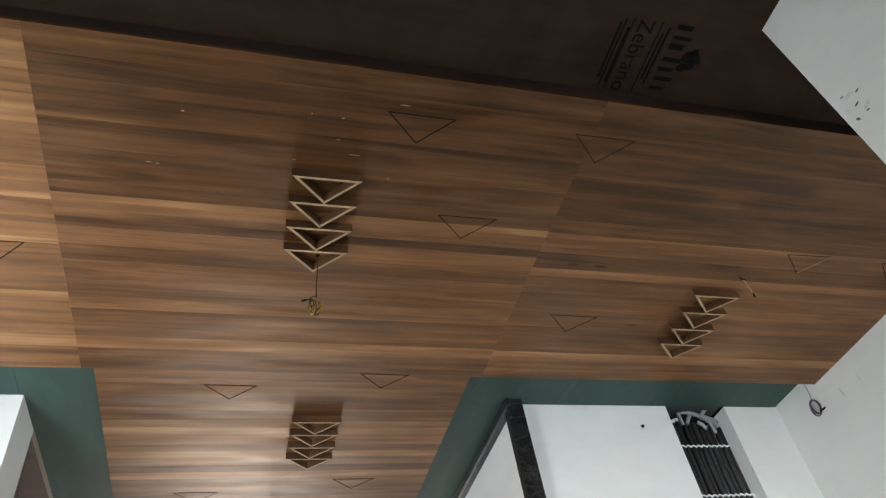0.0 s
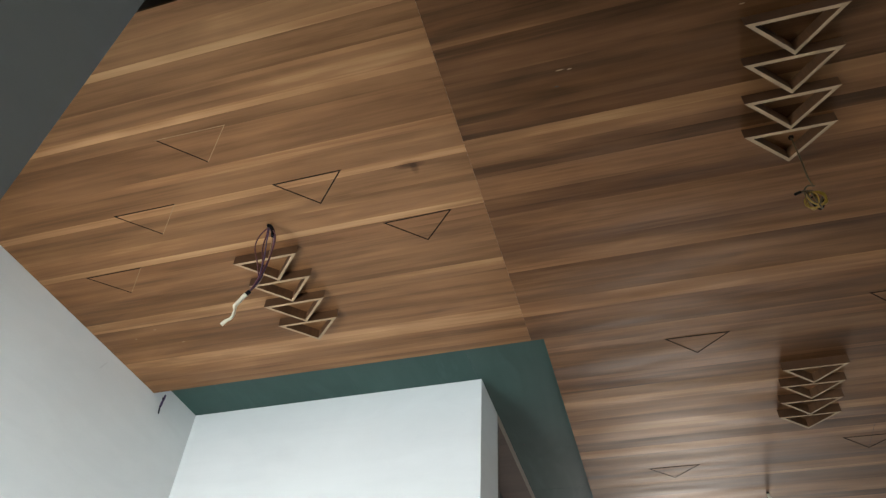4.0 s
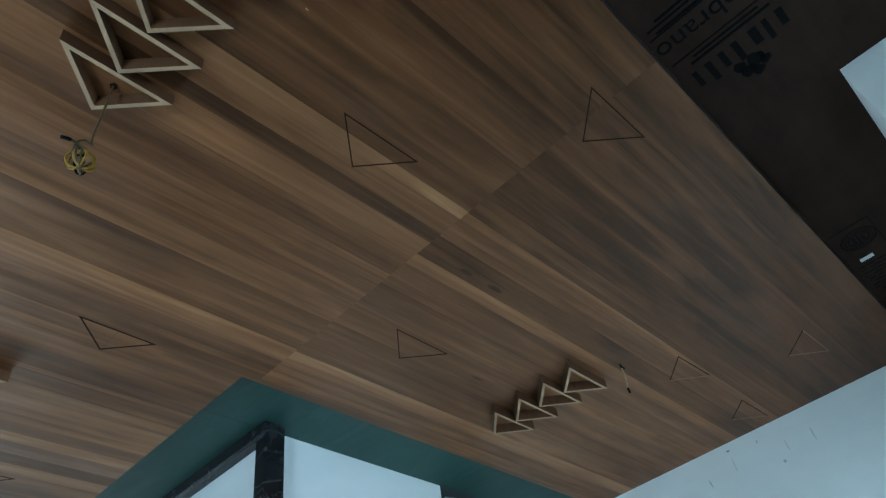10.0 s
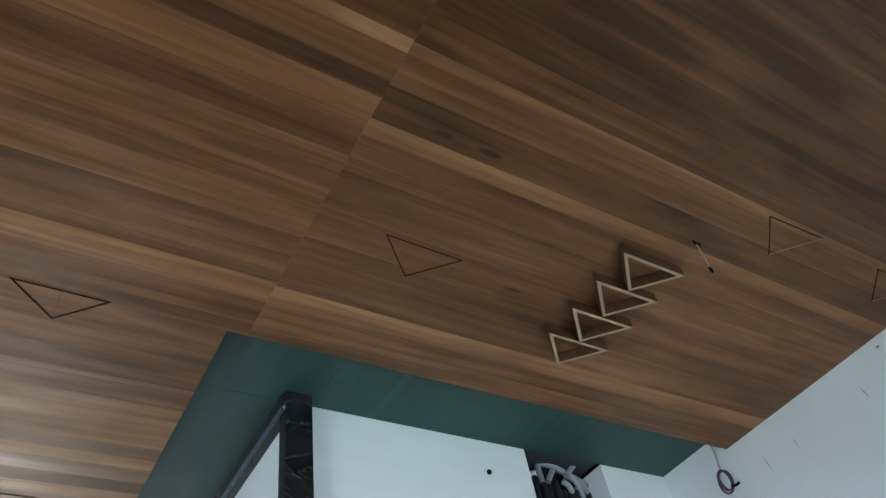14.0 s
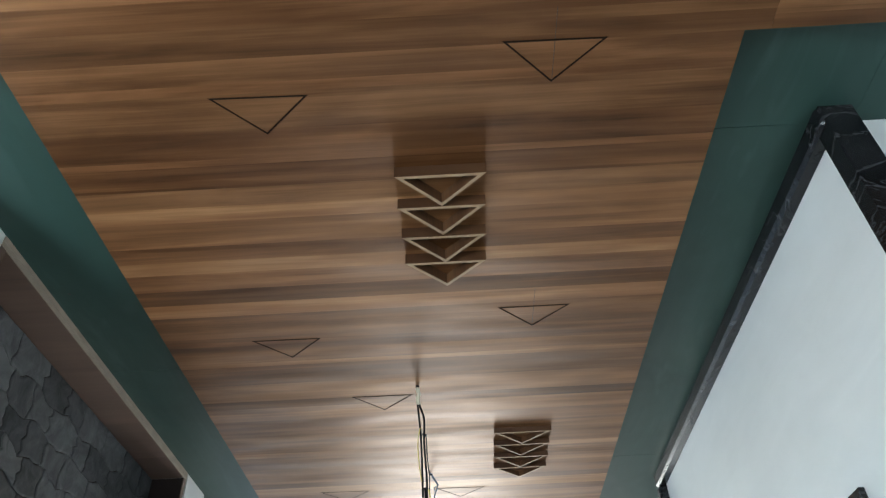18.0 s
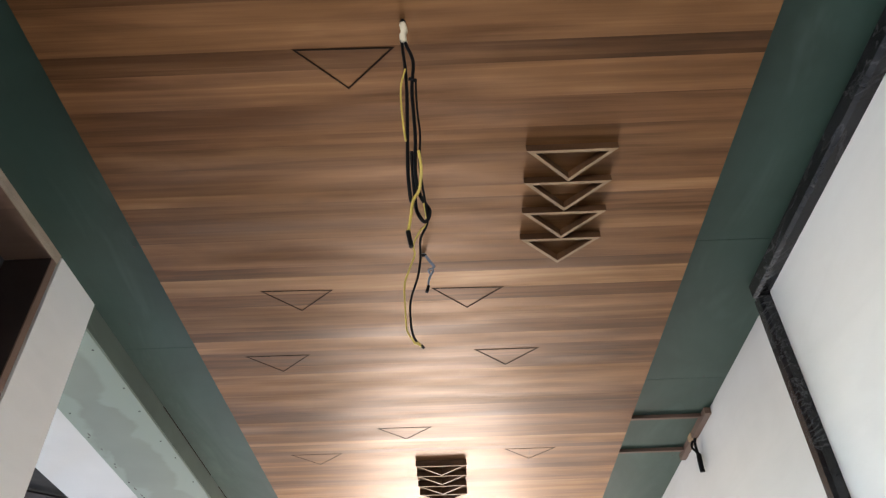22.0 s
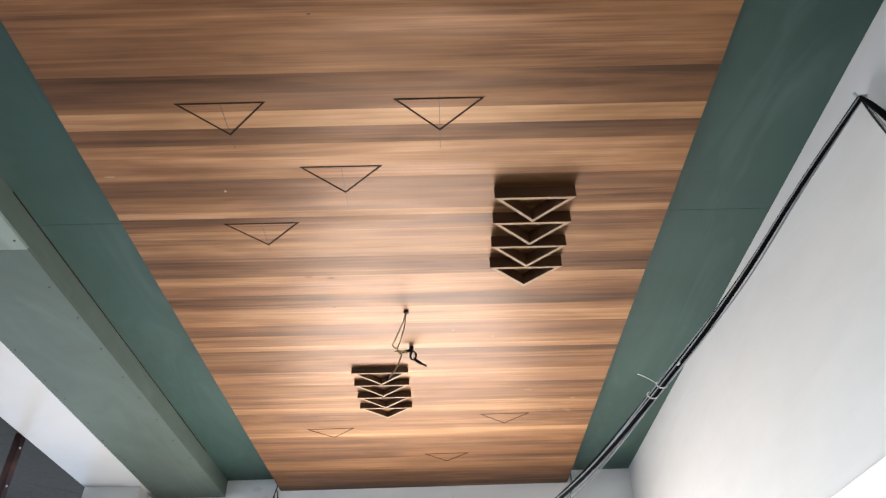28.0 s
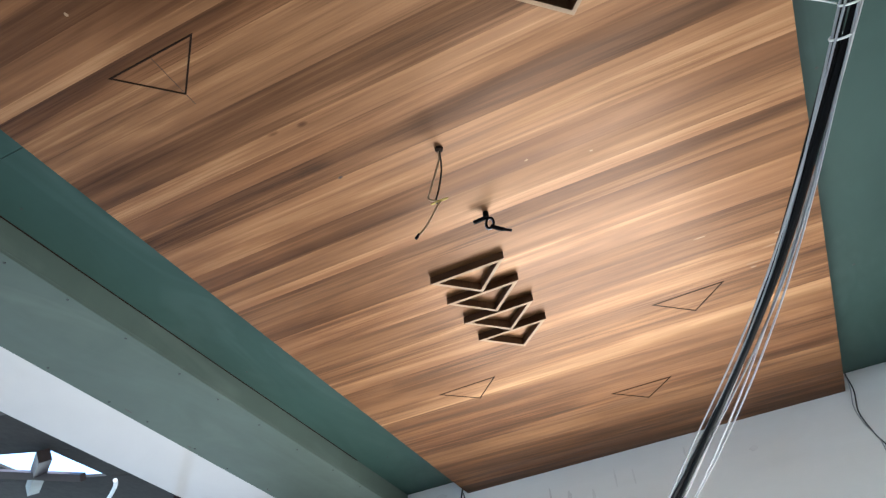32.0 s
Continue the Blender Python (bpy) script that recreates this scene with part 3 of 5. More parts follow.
RUN_THIRD = [(5.01, .29), (5.06, .52), (5.22, .47), (5.30, .28), (5.37, .54), (5.46, .37), (5.58, .55), (5.88, .66), (5.98, .46), (6.07, .36), (6.12, .44), (6.28, .29), (6.445, .68), (6.525, .29), (6.61, .55), (6.80, .28), (6.90, .43), (7.00, .63), (7.04, .30), (7.13, .50), (7.33, .25), (7.48, .60), (7.56, .44)]
RUN_LAST = [(7.64, .28), (7.76, .55), (7.93, .32), (8.04, .47), (8.15, .62), (8.20, .40), (8.32, .36), (8.46, .54), (8.63, .39), (8.74, .48), (8.95, .60), (9.04, .41), (9.31, .62), (9.45, .44), (9.66, .33), (9.90, .47), (10.08, .24), (10.28, .20)]
wood, tones = Shape(), []


def edge_at(y):
    """The left edge of the corridor's wood, which runs a little out of true."""
    return -1.138 - 0.0040 * y


def lay(x0, x1, planks, end):
    """One sheet's planks from x0 to x1; near tones melt into one another, far ones meet at a crisp edge."""
    tone = [v for _, v in planks]
    for k, (y0, a) in enumerate(planks):
        y1 = planks[k + 1][0] if k + 1 < len(planks) else end
        before, after = tone[max(k - 1, 0)], tone[min(k + 1, len(tone) - 1)]
        early = (a + before) / 2 if abs(a - before) < 0.13 else a + 0.15 * (a - after)
        late = (a + after) / 2 if abs(a - after) < 0.13 else a + 0.12 * (after - a)
        left = [(edge_at(y) if x0 == RUN_L else x0) + JOINT for y in (y0, y1)]
        pts = [(x, y, z) for z in (WOOD_Z, WOOD_Z + 0.018) for y, x in ((y0, left[0]), (y0, x1 - JOINT), (y1, left[1]), (y1, x1 - JOINT))]
        wood.poly(pts, [(0, 2, 3, 1), (4, 5, 7, 6), (0, 1, 5, 4), (2, 6, 7, 3), (0, 4, 6, 2), (1, 3, 7, 5)])
        tones.extend([early, early, late, late] * 2)


lay(HALL_L, -1.204, LEFT_SHEETS, 0.0)
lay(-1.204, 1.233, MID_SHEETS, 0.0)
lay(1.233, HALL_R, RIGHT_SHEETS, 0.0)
run = [(y, 0.42 + (v - 0.40) * 0.98) for y, v in RUN_FIRST + RUN_SECOND + RUN_THIRD + RUN_LAST]
lay(RUN_L, RUN_R, run, END)
ceiling = thing("ceiling_wood", wood.trued(), veneer, "glossy walnut veneer panels across hall and corridor ceiling", "ceiling", "structure")
ceiling.data.attributes.new("tone", "FLOAT", "POINT").data.foreach_set("value", tones)
fascia = Shape().box(HALL_L, HALL_R, HALL_BACK + 0.002, HALL_BACK + 0.02, WOOD_Z + 0.018, BOARD_Z)
fascia.box(HALL_L, RUN_L, -0.022, -0.004, WOOD_Z + 0.018, BOARD_Z).box(RUN_R, HALL_R, -0.022, -0.004, WOOD_Z + 0.018, BOARD_Z)
e0, e1 = edge_at(0) + 0.004, edge_at(END) + 0.004
fascia.poly([(x, y, z) for z in (WOOD_Z + 0.018, BOARD_Z) for x, y in ((e0, 0), (e0 + 0.018, 0), (e1, END), (e1 + 0.018, END))], [(0, 2, 3, 1), (4, 5, 7, 6), (0, 1, 5, 4), (2, 6, 7, 3), (0, 4, 6, 2), (1, 3, 7, 5)])
fascia.box(RUN_R - 0.022, RUN_R - 0.004, 0, END, WOOD_Z + 0.018, BOARD_Z)
thing("ceiling_edge_trim", fascia.trued(), chocolate, "dark brown edge boards of the dropped wood ceiling", "trim", "structure")

ply = panels(Shape(), (-5.2, -3.5, -1.10, 1.00, 2.42, 5.2), (-8.4, -5.6, -3.2, HALL_BACK + 0.3), BOARD_Z, BOARD_Z + 0.016)
thing("ceiling_plywood", ply, dark_ply, "dark plywood sheets showing their printed backs", "ceiling", "structure")

green = panels(Shape(), (HALL_L, -2.35, SIDE_L - 0.02), (-0.10, 0.43), BOARD_Z, BOARD_Z + 0.0125)
panels(green, (SIDE_L - 0.02, RUN_L + 0.1), (-0.1, 1.9, 3.93, 7.18, END), BOARD_Z, BOARD_Z + 0.0125, 0.0012)
panels(green, (RUN_R - 0.1, 1.70), (-0.1, 0.47, 3.22, 4.43, 7.17, END), BOARD_Z, BOARD_Z + 0.0125, 0.0012)
panels(green, (1.70, HALL_R), (-0.1, 0.47), BOARD_Z, BOARD_Z + 0.0125)
boards = thing("ceiling_green", green.trued(), green_board, "green moisture-proof gypsum boards beside the wood ceiling", "ceiling", "structure")
cap = Shape().tube([(0, 0, 0), (0, 0, 0.002)], 0.0065, 8, 1).mesh("screw", screw_metal)
spread = random.Random(12)
for x, y in [(-1.50 + 0.28 * (k % 2), 1.2 + 0.62 * k) for k in range(15)] + [(1.24 + 0.33 * (k % 2), 3.9 + 0.55 * k) for k in range(12)] + [(2.1 + 0.45 * k, 0.08 + 0.25 * (k % 2)) for k in range(4)]:
    if not (1.2 < x and 4.7 < y < 5.5):
        dot = new("screw", cap)
        dot.location, dot.parent = (x + spread.uniform(-0.05, 0.05), y + spread.uniform(-0.1, 0.1), BOARD_Z - 0.0016), boards
# sheet coloured near-black to paint the shade above the boards
thing("ceiling_backing", Shape().box(HALL_L - 0.1, HALL_R + 0.1, -2.6, 1.0, 3.735, 3.755).box(-2.0, 1.8, 1.0, END, 3.735, 3.755).trued(), groove_dark, "dark sheet standing in for the shaded void above the boards", "ceiling", "structure")
thing("ceiling_window_soffit", Shape().box(-2.585, -2.119, 3.535, 10.41, 3.5645, 3.60).trued(), gloss_white, "polished white soffit along the windows", "ceiling", "structure")

# ---- dropped gypsum beam ----
beam = thing("dropped_beam", None, None, "pale green gypsum box beam with skimmed underside", "beam")
part("underside", Shape().box(-2.12, -1.592, 3.535, 7.18, 3.564, 3.578).trued(), pale_green, beam, "skimmed pale green underside")
part("underside", Shape().box(-2.12, -1.592, 7.183, END - 0.003, 3.564, 3.578).trued(), beam_green, beam, "plain green underside")
part("side_board", Shape().box(-1.604, -1.590, 3.535, END - 0.003, 3.578, 3.699).trued(), beam_green, beam)
for y0, y1 in ((4.55, 5.55), (5.75, 6.35), (6.95, 9.9)):
    part("open_joint", Shape().box(-1.590, -1.586, y0, y1, 3.6945, 3.6985).trued(), groove_dark, beam, "dark open joint")
head = Shape().tube([(0, 0, 0), (0, 0, 0.003)], 0.0058, 8, 1).mesh("screw", screw_metal)
rng = random.Random(4)
y = 3.75
while y < 10.3:
    for x in (-2.085, -1.625):
        s = new("screw", head)
        s.location, s.parent = askew(x + rng.uniform(-0.012, 0.012), y + rng.uniform(-0.05, 0.05), 3.5615), beam
    y += 0.31
smears = Shape()
for _ in range(14):
    x, y = -2.085 + rng.uniform(-0.012, 0.012), rng.uniform(3.9, 10)
    w_ = rng.uniform(0.003, 0.006)
    smears.prism([(x + w_ * math.cos(a) * rng.uniform(0.5, 1), y + 5 * w_ * math.sin(a) * rng.uniform(0.5, 1)) for a in np.linspace(0, 6.28, 11)[:-1]], 3.5628, 3.5639)
part("dirt_smears", smears.trued(), soot, beam, "dark dirt smears beside the screws")

# ---- engraved triangle outlines in the wood ----
WIDE, DEEP = 0.324, 0.157


def inset(wide, deep, t):
    """The triangle inside one of that base and height, t in from its sides; the base lies on y = 0, the tip at +y."""
    side = math.hypot(wide / 2, deep)
    r = wide * deep / (wide + 2 * side)
    k = 1 - t / r
    return [(-wide / 2 * k, r - r * k), (wide / 2 * k, r - r * k), (0, r + (deep - r) * k)]


def triangle_ring(wide, deep, t, z0, z1, only=None, cap=None):
    outer, inner = inset(wide, deep, 0), inset(wide, deep, t)
    shape = Shape()
    for i in range(3) if only is None else (only,):
        j = (i + 1) % 3
        shape.prism([outer[i], outer[j], inner[j], inner[i]], z0, z1, 0, cap)
    return shape


def groove(width, pale=()):
    """A routed outline; the sides named in pale are coloured as edges catching light, the others as dark groove."""
    shape = Shape()
    outer, inner = inset(WIDE, DEEP, 0), inset(WIDE, DEEP, width)
    for i in range(3):
        j = (i + 1) % 3
        w_ = width * (0.62 if i in pale else 1)
        inner = inset(WIDE, DEEP, w_)
        shape.prism([outer[i], outer[j], inner[j], inner[i]], -0.0012, 0.001, 1 if i in pale else 0, None)
    return shape.mesh("triangle_outline", groove_dark, groove_lit)


GROOVES = [groove(0.0058), groove(0.0048, (0, 1)), groove(0.0048, (1,)), groove(0.0044)]
OUTLINES = [
    (0.389, -1.980, 0.2), (1.305, -1.981, -0.2), (0.759, -1.399, -0.3), (1.651, -0.664, 0.8), (2.963, -1.323, -1.6), (3.320, -1.835, -1.6), (3.682, -1.310, -0.8),
    (-2.263, -1.666, 0.8), (-1.898, -1.332, -0.4), (-2.694, -1.337, 0.0), (-1.510, -1.004, -1.4), (-3.092, -1.005, -0.4),
    (-0.372, 0.144, 1.2), (0.577, -0.007, 0.7), (-0.575, 1.533, 0.5), (0.581, 1.364, 0.0), (-0.185, 2.103, 0.9), (-0.569, 3.345, 1.5), (0.196, 3.366, 1.2),
    (-0.768, 3.881, 0.4), (0.389, 3.888, 0.2), (-0.189, 4.725, 0.2), (-0.769, 5.055, 0.0), (0.578, 5.065, -0.1),
    (-0.573, 6.402, -0.1), (0.201, 6.401, 0.0), (-0.189, 6.736, 0.2), (-0.574, 7.076, 0.1), (0.576, 9.099, -1.8), (-0.592, 9.290, -2.0), (0.187, 9.783, -1.1),
]
FAINT = {4: 2, 5: 1, 6: 2, 7: 1, 9: 2, 11: 2, 2: 3, 3: 3, 1: 3, 17: 3, 19: 3, 22: 3}
for k, (x, y, turn) in enumerate(OUTLINES):
    ob = new("triangle_outline", GROOVES[FAINT.get(k, 0)])
    ob.matrix_world = pose(x, y, WOOD_Z, 0, 0, turn)
    tagged(ob, "thin dark triangle outline routed into the veneer ceiling", "ceiling inlay", "triangle outlines in the ceiling")

pencil = Shape()
for k, (over, back) in {23: (0.05, 0.0), 24: (0.07, 0.0), 25: (0.09, 0.01), 26: (0.10, 0.0), 27: (0.04, 0.0), 13: (0.0, 0.11), 15: (0.0, 0.13)}.items():
    x, y, _ = OUTLINES[k]
    pencil.box(x - 0.0009, x + 0.0009, y - back, y + DEEP + over, WOOD_Z - 0.0006, WOOD_Z - 0.0001)
thing("pencil_lines", pencil, knot_brown, "thin pencil centre lines through the routed triangles", "pencil mark", "stuff")

# ---- stacks of open triangle frames ----
RIM = 0.013


def chevron(proud):
    """Four open triangles in a row, their sides standing that far down from the ceiling."""
    ob = thing("chevron_fixture", None, None, "stack of four open wooden triangles standing proud of the ceiling", "light fixture", group="chevron fixtures on the ceiling")
    for k in range(4):
        base = part("triangle_frame", triangle_ring(0.328, 0.1590, RIM, -proud, 0.0, only=0, cap=1), veneer_shaded, ob, extra=(raw_edge,))
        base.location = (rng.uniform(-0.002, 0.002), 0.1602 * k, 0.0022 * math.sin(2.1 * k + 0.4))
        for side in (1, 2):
            part("side_board", triangle_ring(0.328, 0.1590, RIM, -proud, 0.0, only=side, cap=1), veneer_shaded, base, extra=(raw_edge,))
    return ob


first = chevron(0.051)
for x, y, proud in ((-0.183, 8.418, 0.036), (0.010, 5.199, 0.041), (0.575, 2.536, 0.032), (0.576, 6.880, 0.058)):
    chevron(proud).matrix_basis = pose(x, y, WOOD_Z - 0.0006)
STACKS = [(0.199, 0.483), (0.008, -1.607), (2.490, -0.967), (-2.272, -0.962)]
for k, (x, y) in enumerate(STACKS):
    at = pose(x, y, WOOD_Z - 0.0006, 0, 0, rng.uniform(-0.3, 0.3))
    if k:
        copy_thing(first, at)
    else:
        first.matrix_basis = at

# ---- stone niche in the corridor's left wall ----
stone = thing("stone_cladding", None, None, "split dark grey stones with wavy black joints inside the niche", "wall cladding")
part("backing", Shape().box(-1.80, -1.796, 0.872, 3.118, 0.4, 3.648), groove_dark, stone, "dark mortar bed")


def wavy(p, q, amount, pick):
    """Points from p up to q, wandering sideways; the same both ways round."""
    (ay, az), (by, bz) = p, q
    along, up = by - ay, bz - az
    length = math.hypot(along, up) or 1.0
    drift = [amount * math.sin(math.pi * u) * pick.uniform(-1, 1) for u in (0.2, 0.4, 0.6, 0.8)]
    return [p] + [(ay + along * u - up / length * d, az + up * u + along / length * d) for u, d in zip((0.2, 0.4, 0.6, 0.8), drift)]


pick = random.Random(21)
levels = [0.4, 0.95, 1.5, 2.05, 2.30, 2.46, 2.61, 2.75, 2.90, 3.05, 3.19, 3.34, 3.49, 3.648]
beds = []
for k in range(len(levels)):
    flat = k in (0, len(levels) - 1)
    beds.append([(0.872 + 2.246 * i / 48, levels[k] + (0 if flat else 0.020 * math.sin(i * 0.83 + 2.1 * k) + 0.012 * pick.uniform(-1, 1))) for i in range(49)])
for k in range(len(levels) - 1):
    cuts, i = [0], pick.choice((2, 3, 4))
    while i < 46:
        cuts.append(i)
        i += pick.choice((3, 4, 4, 5, 6))
    cuts.append(48)
    sides = [wavy(beds[k][c], beds[k + 1][c], 0.022 if 0 < c < 48 else 0.0, pick) for c in cuts]
    for c0, c1, right, left in zip(cuts, cuts[1:], sides, sides[1:]):
        loop = beds[k][c0:c1] + left + beds[k + 1][c1:c0:-1] + [beds[k + 1][c0]] + right[:0:-1]
        cy, cz = sum(p[0] for p in loop) / len(loop), sum(p[1] for p in loop) / len(loop)
        def drawn_in(d):
            return [(y + (cy - y) * d / max(math.hypot(cy - y, cz - z), 0.02), z + (cz - z) * d / max(math.hypot(cy - y, cz - z), 0.02)) for y, z in loop]
        m, thick = len(loop), pick.uniform(0.004, 0.010)
        shape = Shape()
        rings = [(-1.796, drawn_in(0.0030)), (-1.794 + thick * 0.6, drawn_in(0.0036)), (-1.794 + thick, drawn_in(0.011))]
        shape.poly([(x, y, z) for x, ring in rings for y, z in ring], [(r * m + i, r * m + (i + 1) % m, (r + 1) * m + (i + 1) % m, (r + 1) * m + i) for r in (0, 1) for i in range(m)] + [tuple(range(2 * m, 3 * m))])
        part("stone", shape, grey_stone, stone)
niche = thing("niche_lining", None, None, "brown veneered niche surround with raw plywood edge", "niche surround")
part("top_panel", Shape().box(-1.80, -1.588, 0.87, 3.12, 3.650, 3.690), umber_panel, niche)
part("edge_strip", Shape().box(-1.588, -1.583, 0.83, 3.165, 3.650, 3.671).box(-1.588, -1.581, 0.83, 3.165, 3.673, 3.698), pale_lamella, niche, "raw pale plywood edge")
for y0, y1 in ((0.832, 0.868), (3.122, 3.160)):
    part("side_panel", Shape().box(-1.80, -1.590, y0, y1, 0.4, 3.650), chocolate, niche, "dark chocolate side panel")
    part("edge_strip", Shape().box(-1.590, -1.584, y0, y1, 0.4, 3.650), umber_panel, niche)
part("bottom_panel", Shape().box(-1.80, -1.588, 0.87, 3.12, 0.36, 0.4), umber_panel, niche)

# ---- black marble surround on the corridor's right wall ----
marble = thing("marble_surround", None, None, "black veined marble frame around a white wall panel", "wall surround")
soften(part("top_strip", Shape().box(1.530, 1.668, 0.39, 3.565, 3.606, 3.697), black_marble, marble), 0.014, 1)
soften(part("side_strip", Shape().box(1.530, 1.668, 3.490, 3.565, 0, 3.604), black_marble, marble), 0.014, 1)
soften(part("side_strip", Shape().box(1.545, 1.668, 0.388, 0.465, 0, 3.6975), black_marble, marble), 0.004)
thing("white_wall_panel", Shape().box(1.585, 1.72, 0.468, 1.18, 0, 3.604).box(1.585, 1.72, 2.95, 3.488, 0, 3.604).box(1.585, 1.72, 1.18, 2.95, 2.64, 3.604), white_board,
              "smooth white panel inside the black marble surround", "wall panel")
door_frame = thing("marble_door_frame", None, None, "black marble door surround set in the white panel", "door surround")
soften(part("head", Shape().box(1.565, 1.72, 1.18, 2.95, 2.50, 2.638), black_marble, door_frame), 0.004)
for y0 in (1.18, 2.83):
    soften(part("jamb", Shape().box(1.565, 1.72, y0, y0 + 0.12, 0, 2.498), black_marble, door_frame), 0.004)
part("door_leaf", Shape().box(1.68, 1.715, 1.302, 2.828, 0.01, 2.498), chocolate, door_frame, "dark door leaf")

# ---- conduit shaft in the hall's right branch ----
TOPS = (3.640, 3.660, 3.610, 3.632, 3.632, 3.590, 3.588, 3.604, 3.550, 3.600, 3.612)
for k, top in enumerate(TOPS):
    x, y = 3.015 + 0.0465 * k, 0.612 + 0.010 * (k % 2)
    c = thing("conduit", None, None, "dark grey flexible conduit standing in the shaft", "conduit", group="conduits in the shaft")
    part("sleeve", Shape().tube([(x, y, 0.0), (x + 0.004, y + 0.004, 2.0), (x, y, top)], 0.0205, 10, 3), conduit_black, c, round_off=True)
    part("cut_end", Shape().tube([(x, y, top - 0.003), (x, y, top + 0.002)], 0.0160, 10, 1), groove_dark, c, "open cut end", round_off=True)
    part("coupling", Shape().tube([(x, y, 2.62 + 0.05 * (k % 3)), (x, y, 2.70 + 0.05 * (k % 3))], 0.0235, 10, 1), conduit_black, c, round_off=True)
    if k in (0, 1):
        part("collar", Shape().tube([(x, y, top - 0.012), (x, y, top + 0.016)], 0.0225, 10, 1), white_plastic, c, "white collar", round_off=True)
PIPES = [
    [(3.095, 0.615, 3.728), (3.150, 0.595, 3.724), (3.230, 0.590, 3.705), (3.320, 0.590, 3.662), (3.362, 0.600, 3.605), (3.3745, 0.612, 3.540)],
    [(3.215, 0.640, 3.731), (3.290, 0.630, 3.722), (3.385, 0.622, 3.684), (3.450, 0.615, 3.645), (3.479, 0.612, 3.600)],
    [(3.300, 0.625, 3.700), (3.368, 0.612, 3.660), (3.415, 0.615, 3.620), (3.4325, 0.622, 3.590)],
    [(3.268, 0.572, 3.664), (3.300, 0.568, 3.702), (3.332, 0.572, 3.730)],
    [(3.128, 0.590, 3.612), (3.150, 0.585, 3.648), (3.182, 0.590, 3.688)],
    [(3.230, 0.588, 3.628), (3.262, 0.584, 3.608), (3.294, 0.600, 3.578)],
    [(3.100, 0.612, 3.728), (3.092, 0.600, 3.680), (3.106, 0.612, 3.600)],
]
for pts in PIPES:
    thing("loose_pipe", Shape().tube(pts, 0.0165, 10, 5), conduit_grey, "pale grey plastic pipe bent across the conduits", "pipe", group="loose pipes in the shaft", round_off=True)
for z in (3.415, 3.01):
    clamp = thing("conduit_clamp", None, None, "row of white saddle clips across the conduits", "clip", group="clamps in the shaft")
    for k in range(11):
        x = 3.015 + 0.0465 * k
        part("saddle", Shape().tube([(x - 0.022, 0.600, z), (x - 0.012, 0.584, z + 0.006), (x + 0.012, 0.584, z - 0.006), (x + 0.022, 0.600, z)], 0.007, 6, 3), white_plastic, clamp)
thing("anchor_hole", Shape().tube([(2.638, 0.462, 3.519), (2.638, 0.4695, 3.519)], 0.013, 10, 1), groove_dark, "small dark anchor hole in the white board", "hole")

# ---- batten frame over the corridor's right gypsum strip ----
hatch = thing("batten_frame", None, None, "brown batten frame around a ceiling opening", "hatch frame")
for y in (4.865, 5.345):
    part("batten", Shape().box(RUN_R + 0.002, 1.63, y, y + 0.022, 3.676, 3.699), brown_board, hatch)
part("batten", Shape().box(RUN_R + 0.002, RUN_R + 0.016, 4.74, 5.40, 3.664, 3.699), brown_board, hatch)
part("batten", Shape().box(1.625, 1.664, 4.79, 5.13, 3.660, 3.699).box(1.625, 1.664, 5.20, 5.47, 3.660, 3.699), brown_board, hatch)
part("joint_block", Shape().box(1.620, 1.664, 5.13, 5.20, 3.664, 3.698), raw_edge, hatch, "pale raw wood joint")


def wire(name, strands, label, group=""):
    ob = thing(name, None, None, label, "wire", group=group)
    for pname, pts, r, m in strands:
        part(pname, Shape().tube([askew(*p) for p in pts], r, 6, 6), m, ob, round_off=True)
    return ob


wire("hatch_wire", [("strand", [(1.655, 5.15, 3.69), (1.640, 5.145, 3.62), (1.648, 5.16, 3.55), (1.640, 5.14, 3.47)], 0.010, black_plastic),
                    ("strand", [(1.655, 5.17, 3.69), (1.630, 5.19, 3.63), (1.640, 5.15, 3.57), (1.650, 5.145, 3.50)], 0.008, black_plastic),
                    ("taped_end", [(1.648, 5.15, 3.56), (1.638, 5.135, 3.50), (1.640, 5.14, 3.44)], 0.016, black_plastic)], "short black wires hanging at the batten frame")
cable_top = [
    ("cable", [(0.008, 2.020, 3.505), (0.010, 2.024, 3.47), (0.022, 2.04, 3.33), (0.026, 2.06, 3.15), (0.027, 2.09, 3.01), (0.034, 2.12, 2.935)], 0.0050, black_plastic),
    ("cable", [(0.014, 2.020, 3.505), (0.022, 2.022, 3.475), (0.041, 2.03, 3.405), (0.038, 2.04, 3.29), (0.047, 2.06, 3.12), (0.046, 2.09, 3.01), (0.058, 2.12, 2.955), (0.080, 2.14, 2.92), (0.068, 2.15, 2.892), (0.048, 2.14, 2.92), (0.042, 2.11, 2.97), (0.036, 2.08, 3.08)], 0.0050, black_plastic),
    ("hook", [(0.008, 2.017, 3.605), (0.010, 2.018, 3.575)], 0.009, black_plastic),
    ("white_sleeve", [(0.008, 2.018, 3.585), (0.014, 2.021, 3.55), (0.010, 2.021, 3.53), (0.014, 2.023, 3.49)], 0.0105, cream_tape),
    ("tie", [(0.030, 2.035, 3.335), (0.050, 2.035, 3.325)], 0.006, black_plastic),
]
